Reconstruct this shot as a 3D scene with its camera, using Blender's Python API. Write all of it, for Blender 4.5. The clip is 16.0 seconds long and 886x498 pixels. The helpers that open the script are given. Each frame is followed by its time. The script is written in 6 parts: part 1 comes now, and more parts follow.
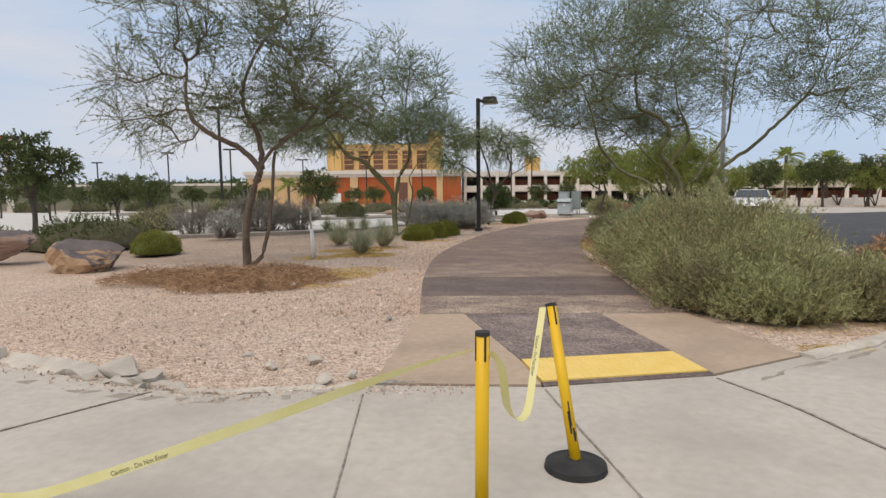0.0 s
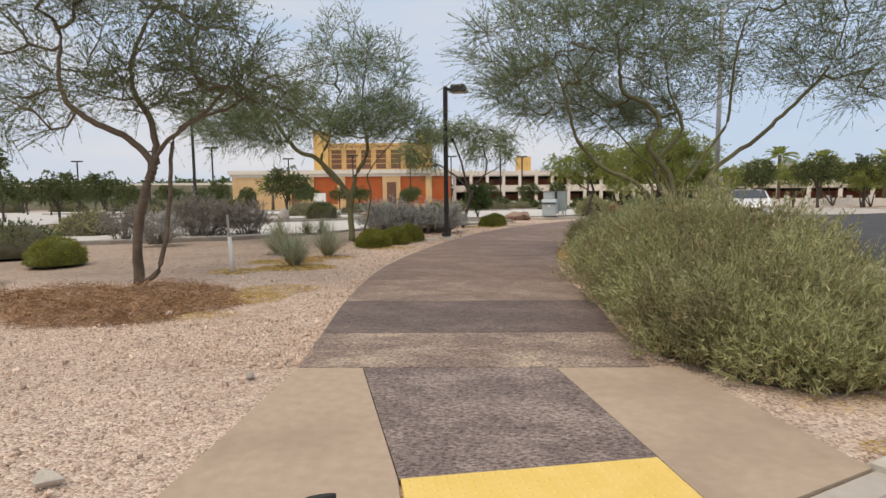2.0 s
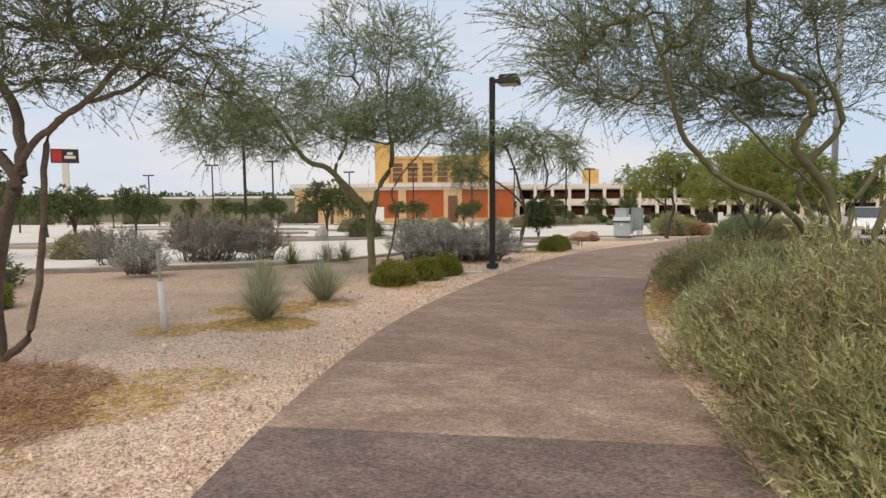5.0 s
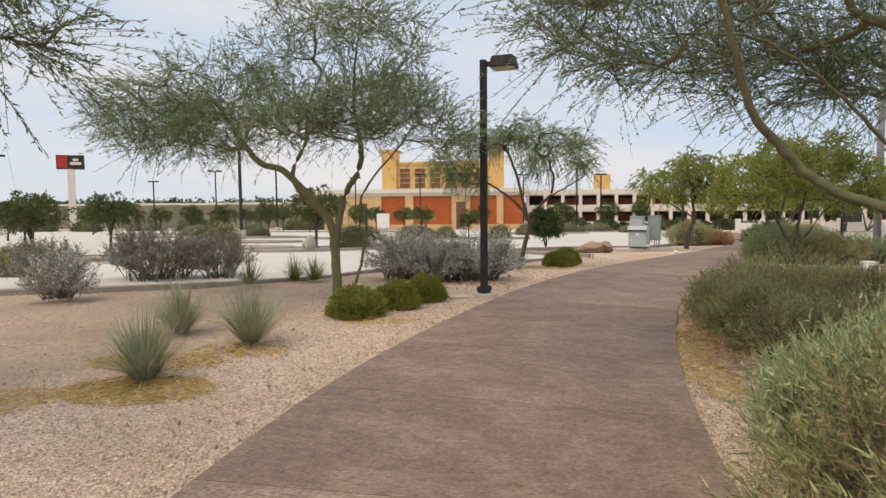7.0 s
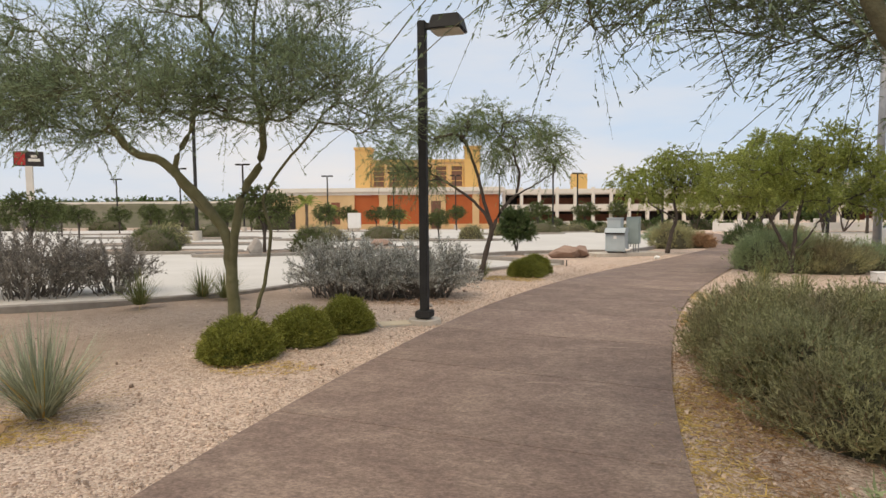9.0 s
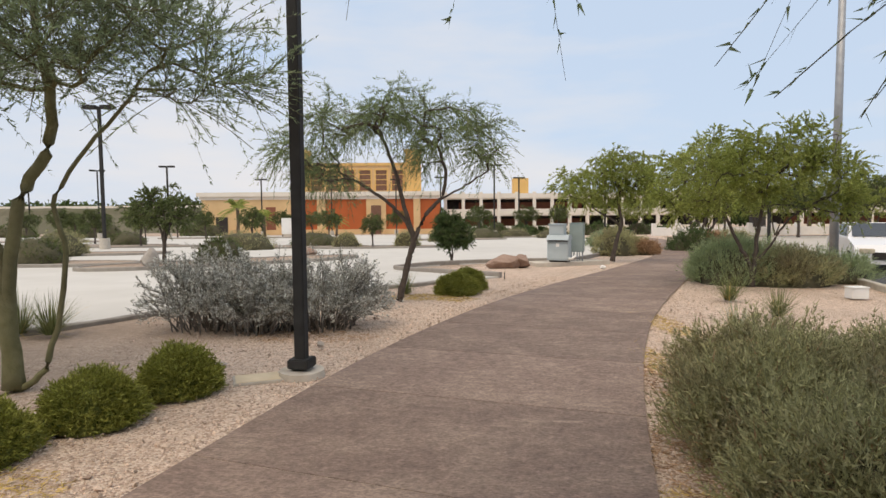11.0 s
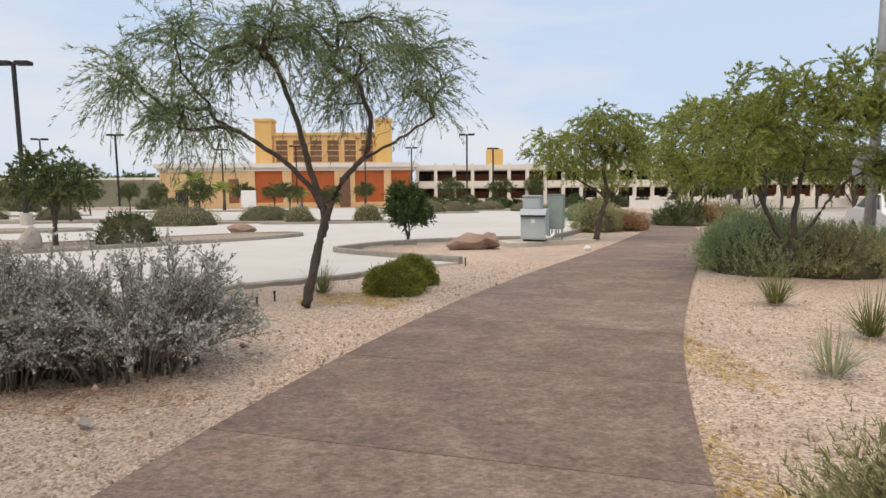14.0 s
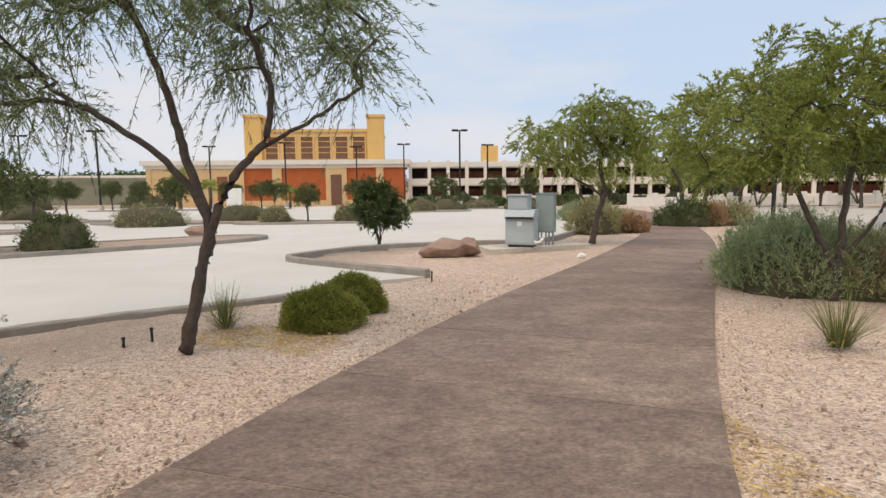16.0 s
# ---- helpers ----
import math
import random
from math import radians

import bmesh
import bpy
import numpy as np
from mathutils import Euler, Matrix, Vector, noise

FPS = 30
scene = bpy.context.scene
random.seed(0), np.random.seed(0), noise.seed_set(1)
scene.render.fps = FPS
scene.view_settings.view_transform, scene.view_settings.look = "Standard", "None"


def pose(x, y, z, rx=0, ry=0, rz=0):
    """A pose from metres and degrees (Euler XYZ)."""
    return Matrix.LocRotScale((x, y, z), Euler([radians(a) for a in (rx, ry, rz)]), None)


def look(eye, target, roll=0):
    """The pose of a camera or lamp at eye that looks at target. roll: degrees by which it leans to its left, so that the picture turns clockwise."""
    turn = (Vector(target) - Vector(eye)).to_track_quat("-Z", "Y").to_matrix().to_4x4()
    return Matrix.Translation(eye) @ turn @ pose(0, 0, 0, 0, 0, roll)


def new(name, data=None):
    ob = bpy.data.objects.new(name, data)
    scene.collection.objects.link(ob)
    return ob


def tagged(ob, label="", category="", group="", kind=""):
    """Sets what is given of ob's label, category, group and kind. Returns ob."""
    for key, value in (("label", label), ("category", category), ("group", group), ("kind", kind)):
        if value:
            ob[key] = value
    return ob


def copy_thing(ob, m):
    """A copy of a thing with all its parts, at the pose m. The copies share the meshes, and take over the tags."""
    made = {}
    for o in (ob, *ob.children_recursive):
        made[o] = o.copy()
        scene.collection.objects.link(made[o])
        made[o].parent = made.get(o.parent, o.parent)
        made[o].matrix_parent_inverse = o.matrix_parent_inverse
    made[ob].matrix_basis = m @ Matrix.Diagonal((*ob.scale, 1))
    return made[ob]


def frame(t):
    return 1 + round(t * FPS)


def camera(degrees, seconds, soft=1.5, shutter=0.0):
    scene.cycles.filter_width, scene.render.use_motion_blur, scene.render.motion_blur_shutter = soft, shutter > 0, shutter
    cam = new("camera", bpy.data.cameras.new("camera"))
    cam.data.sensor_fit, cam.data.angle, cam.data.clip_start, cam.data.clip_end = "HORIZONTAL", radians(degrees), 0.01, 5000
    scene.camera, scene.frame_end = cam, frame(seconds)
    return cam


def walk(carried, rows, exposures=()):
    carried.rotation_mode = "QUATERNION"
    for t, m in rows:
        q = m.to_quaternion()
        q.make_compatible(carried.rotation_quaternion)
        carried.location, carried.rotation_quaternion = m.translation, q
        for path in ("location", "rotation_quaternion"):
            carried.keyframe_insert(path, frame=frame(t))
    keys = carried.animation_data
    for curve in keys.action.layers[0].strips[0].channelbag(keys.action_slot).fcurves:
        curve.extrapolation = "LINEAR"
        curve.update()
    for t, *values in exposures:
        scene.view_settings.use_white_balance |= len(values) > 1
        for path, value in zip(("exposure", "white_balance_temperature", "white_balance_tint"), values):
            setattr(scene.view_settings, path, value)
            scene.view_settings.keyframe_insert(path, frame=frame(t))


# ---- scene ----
cam = camera(72.6, 16.0)
METRES, EYE, TILT, LEAN, TURN = 19.7, 1.5, 0.0, 0.0, 0.0
ROWS = [
    (0.0, 0.0, 0.0, 0.0, -0.06, -5.91, 0.62),
    (0.5, 0.0105, 0.0286, 0.0002, -0.29, -5.89, 0.62),
    (1.0, 0.0241, 0.0546, -0.0003, -0.65, -5.8, 0.69),
    (1.5, 0.0337, 0.0822, 0.0, -0.62, -6.01, 0.53),
    (2.0, 0.0438, 0.1102, -0.001, -0.7, -5.93, 0.55),
    (2.5, 0.0525, 0.1404, -0.0011, -0.77, -5.62, 0.45),
    (3.0, 0.0585, 0.1718, -0.0015, -0.79, -4.77, 0.49),
    (3.5, 0.0649, 0.2028, -0.0019, -0.76, -4.82, 0.34),
    (4.0, 0.0671, 0.2353, 0.0003, 1.58, -4.87, 0.3),
    (6.5, 0.0773, 0.3966, 0.0069, 6.5, -4.14, 0.49),
    (7.0, 0.0846, 0.4266, 0.0075, 6.45, -4.09, 0.53),
    (7.5, 0.0908, 0.4582, 0.0088, 6.2, -4.1, 0.53),
    (8.0, 0.0987, 0.489, 0.0093, 5.86, -4.17, 0.5),
    (8.5, 0.1019, 0.5201, 0.0095, 5.71, -4.12, 0.38),
    (9.0, 0.1073, 0.5518, 0.0095, 4.41, -4.2, 0.42),
    (9.5, 0.1105, 0.5826, 0.0096, 4.03, -4.09, 0.37),
    (10.0, 0.1161, 0.6137, 0.0101, -0.61, -4.09, 0.53),
    (12.5, 0.1468, 0.7685, 0.0067, -1.0, -3.36, 0.41),
    (13.0, 0.1517, 0.7983, 0.0053, -0.97, -3.78, 0.35),
    (13.5, 0.1595, 0.8282, 0.005, -3.12, -3.86, 0.53),
    (14.0, 0.1666, 0.8582, 0.0036, -3.24, -6.4, 0.44),
    (14.5, 0.1741, 0.8857, 0.0041, -3.33, -6.48, 0.54),
    (15.0, 0.1839, 0.9133, 0.0045, -3.34, -6.44, 0.45),
    (15.5, 0.192, 0.9435, 0.0046, -3.4, -6.63, 0.46),
    (16.0, 0.2044, 0.9726, 0.0029, -3.52, -6.65, 0.53),
]
walk(cam, [(t, pose(0, 0, EYE, TILT, LEAN, TURN) @ pose(METRES * x, METRES * y, METRES * z, 90 + pitch, roll, yaw)) for t, x, y, z, yaw, pitch, roll in ROWS],
     [(0.0, -0.04, 7400, 13), (2.0, 0.03, 7700, 13), (3.5, 0.15, 7850, 13), (8.0, 0.16, 8150, 13), (10.0, 0.15, 7950, 13), (13.0, 0.18, 7600, 13), (16.0, 0.14, 7700, 13)])

# ---- world and sun ----
def build_world():
    w = bpy.data.worlds.new("sky")
    w.use_nodes = True
    nt = w.node_tree
    N, L = nt.nodes, nt.links
    N.clear()
    out = N.new("ShaderNodeOutputWorld")
    bg = N.new("ShaderNodeBackground")
    sky = N.new("ShaderNodeTexSky")
    sky.sky_type = 'NISHITA'
    sky.sun_disc = False
    sky.sun_elevation, sky.sun_rotation = radians(62), radians(215)
    sky.air_density, sky.dust_density, sky.ozone_density = 1.0, 1.2, 1.0
    tc = N.new("ShaderNodeTexCoord")
    mp = N.new("ShaderNodeMapping")
    mp.inputs["Scale"].default_value = (1.3, 1.0, 5.5)
    mp.inputs["Location"].default_value = (0.35, 0.1, 0.25)
    n1 = N.new("ShaderNodeTexNoise")
    n1.inputs["Scale"].default_value, n1.inputs["Detail"].default_value = 1.5, 7
    n1.inputs["Roughness"].default_value = 0.55
    ramp = N.new("ShaderNodeValToRGB")
    ramp.color_ramp.elements[0].position, ramp.color_ramp.elements[1].position = 0.40, 0.74
    mix = N.new("ShaderNodeMixRGB")
    mix.inputs[2].default_value = (5.2, 5.7, 6.6, 1)
    pale = N.new("ShaderNodeMixRGB")
    pale.inputs[0].default_value = 0.9
    pale.inputs[2].default_value = (3.7, 5.1, 7.3, 1)
    L.new(tc.outputs["Generated"], mp.inputs[0])
    L.new(mp.outputs[0], n1.inputs["Vector"])
    L.new(n1.outputs["Fac"], ramp.inputs[0])
    L.new(sky.outputs[0], pale.inputs[1])
    L.new(pale.outputs[0], mix.inputs[1])
    L.new(ramp.outputs[0], mix.inputs[0])
    L.new(mix.outputs[0], bg.inputs[0])
    bg.inputs[1].default_value = 0.128
    L.new(bg.outputs[0], out.inputs[0])
    scene.world = w


build_world()
sun_data = bpy.data.lights.new("sun", "SUN")
sun_data.energy, sun_data.angle, sun_data.color = 1.95, radians(60), (1.0, 0.90, 0.76)
sun = new("sun", sun_data)
sun.matrix_world = look((-22, -32, 75), (0, 0, 0))


# ---- materials ----
def mat(name, c1, c2, scale=4.0, rough=0.85, bump=0.0, bump_scale=60.0, c3=None, big=0.35, metal=0.0, island=0.0, rand=0.0, trans=0.0, grain=0.25, spec=0.3):
    """Two-scale procedural surface: fine grain from c1 to c2, broad stains towards c3."""
    m = bpy.data.materials.new(name)
    m.use_nodes = True
    nt = m.node_tree
    N, L = nt.nodes, nt.links
    b = N["Principled BSDF"]
    b.inputs["Roughness"].default_value, b.inputs["Metallic"].default_value = rough, metal
    b.inputs["Specular IOR Level"].default_value = spec
    tc = N.new("ShaderNodeTexCoord")
    geo = N.new("ShaderNodeNewGeometry")
    n1 = N.new("ShaderNodeTexNoise")
    n1.inputs["Scale"].default_value, n1.inputs["Detail"].default_value = scale, 6
    L.new(geo.outputs["Position"], n1.inputs["Vector"])
    mix = N.new("ShaderNodeMixRGB")
    mix.inputs[1].default_value, mix.inputs[2].default_value = (*c1, 1), (*c2, 1)
    r1 = N.new("ShaderNodeValToRGB")
    r1.color_ramp.elements[0].position, r1.color_ramp.elements[1].position = 0.5 - grain, 0.5 + grain
    L.new(n1.outputs["Fac"], r1.inputs[0])
    L.new(r1.outputs[0], mix.inputs[0])
    col = mix.outputs[0]
    if c3:
        n2 = N.new("ShaderNodeTexNoise")
        n2.inputs["Scale"].default_value, n2.inputs["Detail"].default_value = scale * 0.07, 5
        L.new(geo.outputs["Position"], n2.inputs["Vector"])
        r2 = N.new("ShaderNodeValToRGB")
        r2.color_ramp.elements[0].position, r2.color_ramp.elements[1].position = 0.46, 0.68
        L.new(n2.outputs["Fac"], r2.inputs[0])
        f = N.new("ShaderNodeMath")
        f.operation = "MULTIPLY"
        f.inputs[1].default_value = big
        L.new(r2.outputs[0], f.inputs[0])
        m2 = N.new("ShaderNodeMixRGB")
        m2.inputs[2].default_value = (*c3, 1)
        L.new(f.outputs[0], m2.inputs[0])
        L.new(col, m2.inputs[1])
        col = m2.outputs[0]
    for amount, source in ((island, "island"), (rand, "object")):
        if not amount:
            continue
        if source == "island":
            src = geo.outputs["Random Per Island"]
        else:
            src = N.new("ShaderNodeObjectInfo").outputs["Random"]
        hsv = N.new("ShaderNodeHueSaturation")
        mr = N.new("ShaderNodeMapRange")
        mr.inputs["To Min"].default_value, mr.inputs["To Max"].default_value = 1 - amount, 1 + amount
        L.new(src, mr.inputs["Value"])
        L.new(mr.outputs[0], hsv.inputs["Value"])
        L.new(col, hsv.inputs["Color"])
        col = hsv.outputs[0]
    L.new(col, b.inputs["Base Color"])
    if bump:
        n3 = N.new("ShaderNodeTexNoise")
        n3.inputs["Scale"].default_value, n3.inputs["Detail"].default_value = bump_scale, 4
        L.new(geo.outputs["Position"], n3.inputs["Vector"])
        bp = N.new("ShaderNodeBump")
        bp.inputs["Strength"].default_value, bp.inputs["Distance"].default_value = bump, 0.02
        L.new(n3.outputs["Fac"], bp.inputs["Height"])
        L.new(bp.outputs[0], b.inputs["Normal"])
    if trans:
        tr = N.new("ShaderNodeBsdfTranslucent")
        L.new(col, tr.inputs["Color"])
        ms = N.new("ShaderNodeMixShader")
        ms.inputs[0].default_value = trans
        L.new(b.outputs[0], ms.inputs[1])
        L.new(tr.outputs[0], ms.inputs[2])
        L.new(ms.outputs[0], N["Material Output"].inputs[0])
    return m


def gravel_mat(name, tint, pale, dark, scale, dirt):
    """Loose crushed stone: cells of several colours with dark gaps."""
    m = bpy.data.materials.new(name)
    m.use_nodes = True
    nt = m.node_tree
    N, L = nt.nodes, nt.links
    b = N["Principled BSDF"]
    b.inputs["Roughness"].default_value = 0.95
    b.inputs["Specular IOR Level"].default_value = 0.15
    geo = N.new("ShaderNodeNewGeometry")
    v = N.new("ShaderNodeTexVoronoi")
    v.inputs["Scale"].default_value = scale
    L.new(geo.outputs["Position"], v.inputs["Vector"])
    r = N.new("ShaderNodeValToRGB")
    e = r.color_ramp.elements
    e[0].position, e[0].color = 0.0, (*dark, 1)
    e[1].position, e[1].color = 1.0, (*pale, 1)
    k = e.new(0.25)
    k.color = (*tint, 1)
    k = e.new(0.72)
    k.color = tuple(0.45 * a + 0.55 * c for a, c in zip(tint, pale)) + (1,)
    sep = N.new("ShaderNodeSeparateColor")
    L.new(v.outputs["Color"], sep.inputs[0])
    L.new(sep.outputs[0], r.inputs[0])
    n2 = N.new("ShaderNodeTexNoise")
    n2.inputs["Scale"].default_value, n2.inputs["Detail"].default_value = 0.55, 6
    L.new(geo.outputs["Position"], n2.inputs["Vector"])
    r2 = N.new("ShaderNodeValToRGB")
    r2.color_ramp.elements[0].position, r2.color_ramp.elements[1].position = 0.45, 0.66
    L.new(n2.outputs["Fac"], r2.inputs[0])
    # bare soil in the planting bed, beyond the stone strip along the walkway
    sx = N.new("ShaderNodeSeparateXYZ")
    L.new(geo.outputs["Position"], sx.inputs[0])
    slope = N.new("ShaderNodeMath")
    slope.operation = "MULTIPLY_ADD"
    slope.inputs[1].default_value, slope.inputs[2].default_value = 0.15, -3.1
    L.new(sx.outputs[1], slope.inputs[0])
    bed = N.new("ShaderNodeMath")
    bed.operation = "MULTIPLY_ADD"
    bed.inputs[1].default_value = -0.5
    L.new(sx.outputs[0], bed.inputs[0])
    L.new(slope.outputs[0], bed.inputs[2])
    edge = N.new("ShaderNodeMath")
    edge.operation = "MULTIPLY_ADD"
    edge.inputs[1].default_value = 0.35
    edge.inputs[2].default_value = -4.1
    L.new(sx.outputs[1], edge.inputs[0])
    tot = N.new("ShaderNodeMath")
    tot.operation = "MINIMUM"
    L.new(bed.outputs[0], tot.inputs[0])
    L.new(edge.outputs[0], tot.inputs[1])
    cl = N.new("ShaderNodeClamp")
    cl.inputs["Max"].default_value = 0.62
    L.new(tot.outputs[0], cl.inputs[0])
    f = N.new("ShaderNodeMath")
    f.operation = "MULTIPLY_ADD"
    f.inputs[1].default_value = 0.3
    L.new(r2.outputs[0], f.inputs[0])
    L.new(cl.outputs[0], f.inputs[2])
    mx = N.new("ShaderNodeMixRGB")
    mx.inputs[2].default_value = (*dirt, 1)
    L.new(f.outputs[0], mx.inputs[0])
    L.new(r.outputs[0], mx.inputs[1])
    n4 = N.new("ShaderNodeTexNoise")
    n4.inputs["Scale"].default_value, n4.inputs["Detail"].default_value = 9, 6
    L.new(geo.outputs["Position"], n4.inputs["Vector"])
    hv = N.new("ShaderNodeHueSaturation")
    mr = N.new("ShaderNodeMapRange")
    mr.inputs["To Min"].default_value, mr.inputs["To Max"].default_value = 0.72, 1.25
    L.new(n4.outputs["Fac"], mr.inputs["Value"])
    L.new(mr.outputs[0], hv.inputs["Value"])
    L.new(mx.outputs[0], hv.inputs["Color"])
    L.new(hv.outputs[0], b.inputs["Base Color"])
    bp = N.new("ShaderNodeBump")
    bp.inputs["Strength"].default_value, bp.inputs["Distance"].default_value = 0.9, 0.02
    bp.invert = True
    L.new(v.outputs["Distance"], bp.inputs["Height"])
    L.new(bp.outputs[0], b.inputs["Normal"])
    return m


def slab_mat(name, dark, worn, amount, speck):
    """Brown exposed-aggregate concrete: paste with worn pale streaks across the walk and fine stones."""
    m = bpy.data.materials.new(name)
    m.use_nodes = True
    nt = m.node_tree
    N, L = nt.nodes, nt.links
    b = N["Principled BSDF"]
    b.inputs["Roughness"].default_value = 0.8
    b.inputs["Specular IOR Level"].default_value = 0.3
    geo = N.new("ShaderNodeNewGeometry")
    mp = N.new("ShaderNodeMapping")
    mp.inputs["Rotation"].default_value = (0, 0, radians(25))
    mp.inputs["Scale"].default_value = (0.9, 1.2, 1)
    L.new(geo.outputs["Position"], mp.inputs[0])
    n1 = N.new("ShaderNodeTexNoise")
    n1.inputs["Scale"].default_value, n1.inputs["Detail"].default_value, n1.inputs["Roughness"].default_value = 1.6, 9, 0.65
    L.new(mp.outputs[0], n1.inputs["Vector"])
    r1 = N.new("ShaderNodeValToRGB")
    r1.color_ramp.elements[0].position, r1.color_ramp.elements[1].position = 0.44, 0.72
    L.new(n1.outputs["Fac"], r1.inputs[0])
    f = N.new("ShaderNodeMath")
    f.operation = "MULTIPLY"
    f.inputs[1].default_value = amount
    L.new(r1.outputs[0], f.inputs[0])
    mx = N.new("ShaderNodeMixRGB")
    mx.inputs[1].default_value, mx.inputs[2].default_value = (*dark, 1), (*worn, 1)
    L.new(f.outputs[0], mx.inputs[0])
    mp3 = N.new("ShaderNodeMapping")
    mp3.inputs["Rotation"].default_value = (0, 0, radians(24))
    mp3.inputs["Scale"].default_value = (0.8, 5.5, 1)
    L.new(geo.outputs["Position"], mp3.inputs[0])
    n5 = N.new("ShaderNodeTexNoise")
    n5.inputs["Scale"].default_value, n5.inputs["Detail"].default_value, n5.inputs["Roughness"].default_value = 1.1, 7, 0.6
    L.new(mp3.outputs[0], n5.inputs["Vector"])
    r5 = N.new("ShaderNodeValToRGB")
    r5.color_ramp.elements[0].position, r5.color_ramp.elements[1].position = 0.645, 0.72
    L.new(n5.outputs["Fac"], r5.inputs[0])
    f5 = N.new("ShaderNodeMath")
    f5.operation = "MULTIPLY"
    f5.inputs[1].default_value = 0.55
    L.new(r5.outputs[0], f5.inputs[0])
    mx5 = N.new("ShaderNodeMixRGB")
    mx5.inputs[2].default_value = (*worn, 1)
    L.new(f5.outputs[0], mx5.inputs[0])
    L.new(mx.outputs[0], mx5.inputs[1])
    mx = mx5
    mp2 = N.new("ShaderNodeMapping")
    mp2.inputs["Rotation"].default_value = (0, 0, radians(18))
    mp2.inputs["Scale"].default_value = (0.8, 1.2, 1)
    L.new(geo.outputs["Position"], mp2.inputs[0])
    v = N.new("ShaderNodeTexNoise")
    v.inputs["Scale"].default_value, v.inputs["Detail"].default_value, v.inputs["Roughness"].default_value = 36, 6, 0.75
    L.new(mp2.outputs[0], v.inputs["Vector"])
    mr = N.new("ShaderNodeMapRange")
    mr.inputs["From Min"].default_value, mr.inputs["From Max"].default_value = 0.37, 0.63
    mr.inputs["To Min"].default_value, mr.inputs["To Max"].default_value = 1 - speck, 1 + speck
    L.new(v.outputs["Fac"], mr.inputs["Value"])
    info = N.new("ShaderNodeObjectInfo")
    m3 = N.new("ShaderNodeMapRange")
    m3.inputs["To Min"].default_value, m3.inputs["To Max"].default_value = 0.88, 1.1
    L.new(info.outputs["Random"], m3.inputs["Value"])
    mul = N.new("ShaderNodeMath")
    mul.operation = "MULTIPLY"
    n7 = N.new("ShaderNodeTexNoise")
    n7.inputs["Scale"].default_value, n7.inputs["Detail"].default_value = 11, 5
    L.new(mp2.outputs[0], n7.inputs["Vector"])
    m7 = N.new("ShaderNodeMapRange")
    m7.inputs["From Min"].default_value, m7.inputs["From Max"].default_value = 0.35, 0.65
    m7.inputs["To Min"].default_value, m7.inputs["To Max"].default_value = 0.85, 1.17
    L.new(n7.outputs["Fac"], m7.inputs["Value"])
    mu7 = N.new("ShaderNodeMath")
    mu7.operation = "MULTIPLY"
    L.new(mr.outputs[0], mu7.inputs[0])
    L.new(m7.outputs[0], mu7.inputs[1])
    L.new(mu7.outputs[0], mul.inputs[0])
    L.new(m3.outputs[0], mul.inputs[1])
    hv = N.new("ShaderNodeHueSaturation")
    L.new(mul.outputs[0], hv.inputs["Value"])
    L.new(mx.outputs[0], hv.inputs["Color"])
    L.new(hv.outputs[0], b.inputs["Base Color"])
    bp = N.new("ShaderNodeBump")
    bp.inputs["Strength"].default_value, bp.inputs["Distance"].default_value = 0.35, 0.01
    L.new(v.outputs["Fac"], bp.inputs["Height"])
    L.new(bp.outputs[0], b.inputs["Normal"])
    return m


M_GRAVEL = gravel_mat("gravel", (0.55, 0.395, 0.305), (0.82, 0.68, 0.56), (0.30, 0.22, 0.175), 52, (0.36, 0.275, 0.215))
M_STONE = mat("loose stone", (0.46, 0.33, 0.25), (0.72, 0.58, 0.47), 3, 0.95, island=0.45)
M_SLAB = slab_mat("brown concrete", (0.205, 0.145, 0.118), (0.40, 0.305, 0.238), 0.5, 0.34)
M_SLAB_WORN = slab_mat("worn brown concrete", (0.235, 0.175, 0.145), (0.56, 0.44, 0.33), 0.85, 0.8)
M_SLAB_MID = slab_mat("partly worn brown concrete", (0.215, 0.155, 0.127), (0.48, 0.37, 0.285), 0.6, 0.45)
M_SLAB_DARK = slab_mat("dark brown concrete", (0.13, 0.098, 0.088), (0.25, 0.195, 0.165), 0.55, 0.55)
M_JOINT = mat("joint sand", (0.34, 0.27, 0.21), (0.5, 0.42, 0.33), 8, 0.95)
M_TAN = mat("tan concrete", (0.4, 0.305, 0.225), (0.48, 0.37, 0.275), 12, 0.9, 0.15, 90, (0.29, 0.215, 0.16), 0.65)
M_ROADCONC = mat("grey concrete", (0.44, 0.40, 0.345), (0.53, 0.485, 0.43), 13, 0.88, 0.12, 80, (0.37, 0.335, 0.29), 0.7)
M_KERB = mat("worn kerb concrete", (0.48, 0.43, 0.36), (0.64, 0.585, 0.505), 7, 0.92, 0.5, 25, (0.25, 0.22, 0.2), 0.6)
# lot kerb concrete darkened all over to paint its face's shade; paler patches
M_KERB_DARK = mat("shade-toned lot kerb", (0.23, 0.205, 0.18), (0.34, 0.31, 0.275), 5, 0.92, 0.3, 40, (0.42, 0.39, 0.34), 0.5)
M_SOIL_DIRT = mat("gutter dirt", (0.24, 0.205, 0.17), (0.40, 0.35, 0.29), 9, 0.95, 0.5, 60)
M_CRACK = mat("dirt in joint", (0.19, 0.17, 0.145), (0.38, 0.34, 0.295), 22, 0.95, grain=0.15)
M_LOT = mat("pale lot concrete", (0.53, 0.51, 0.47), (0.6, 0.58, 0.54), 0.8, 0.88, 0.06, 60, (0.46, 0.44, 0.41), 0.5)
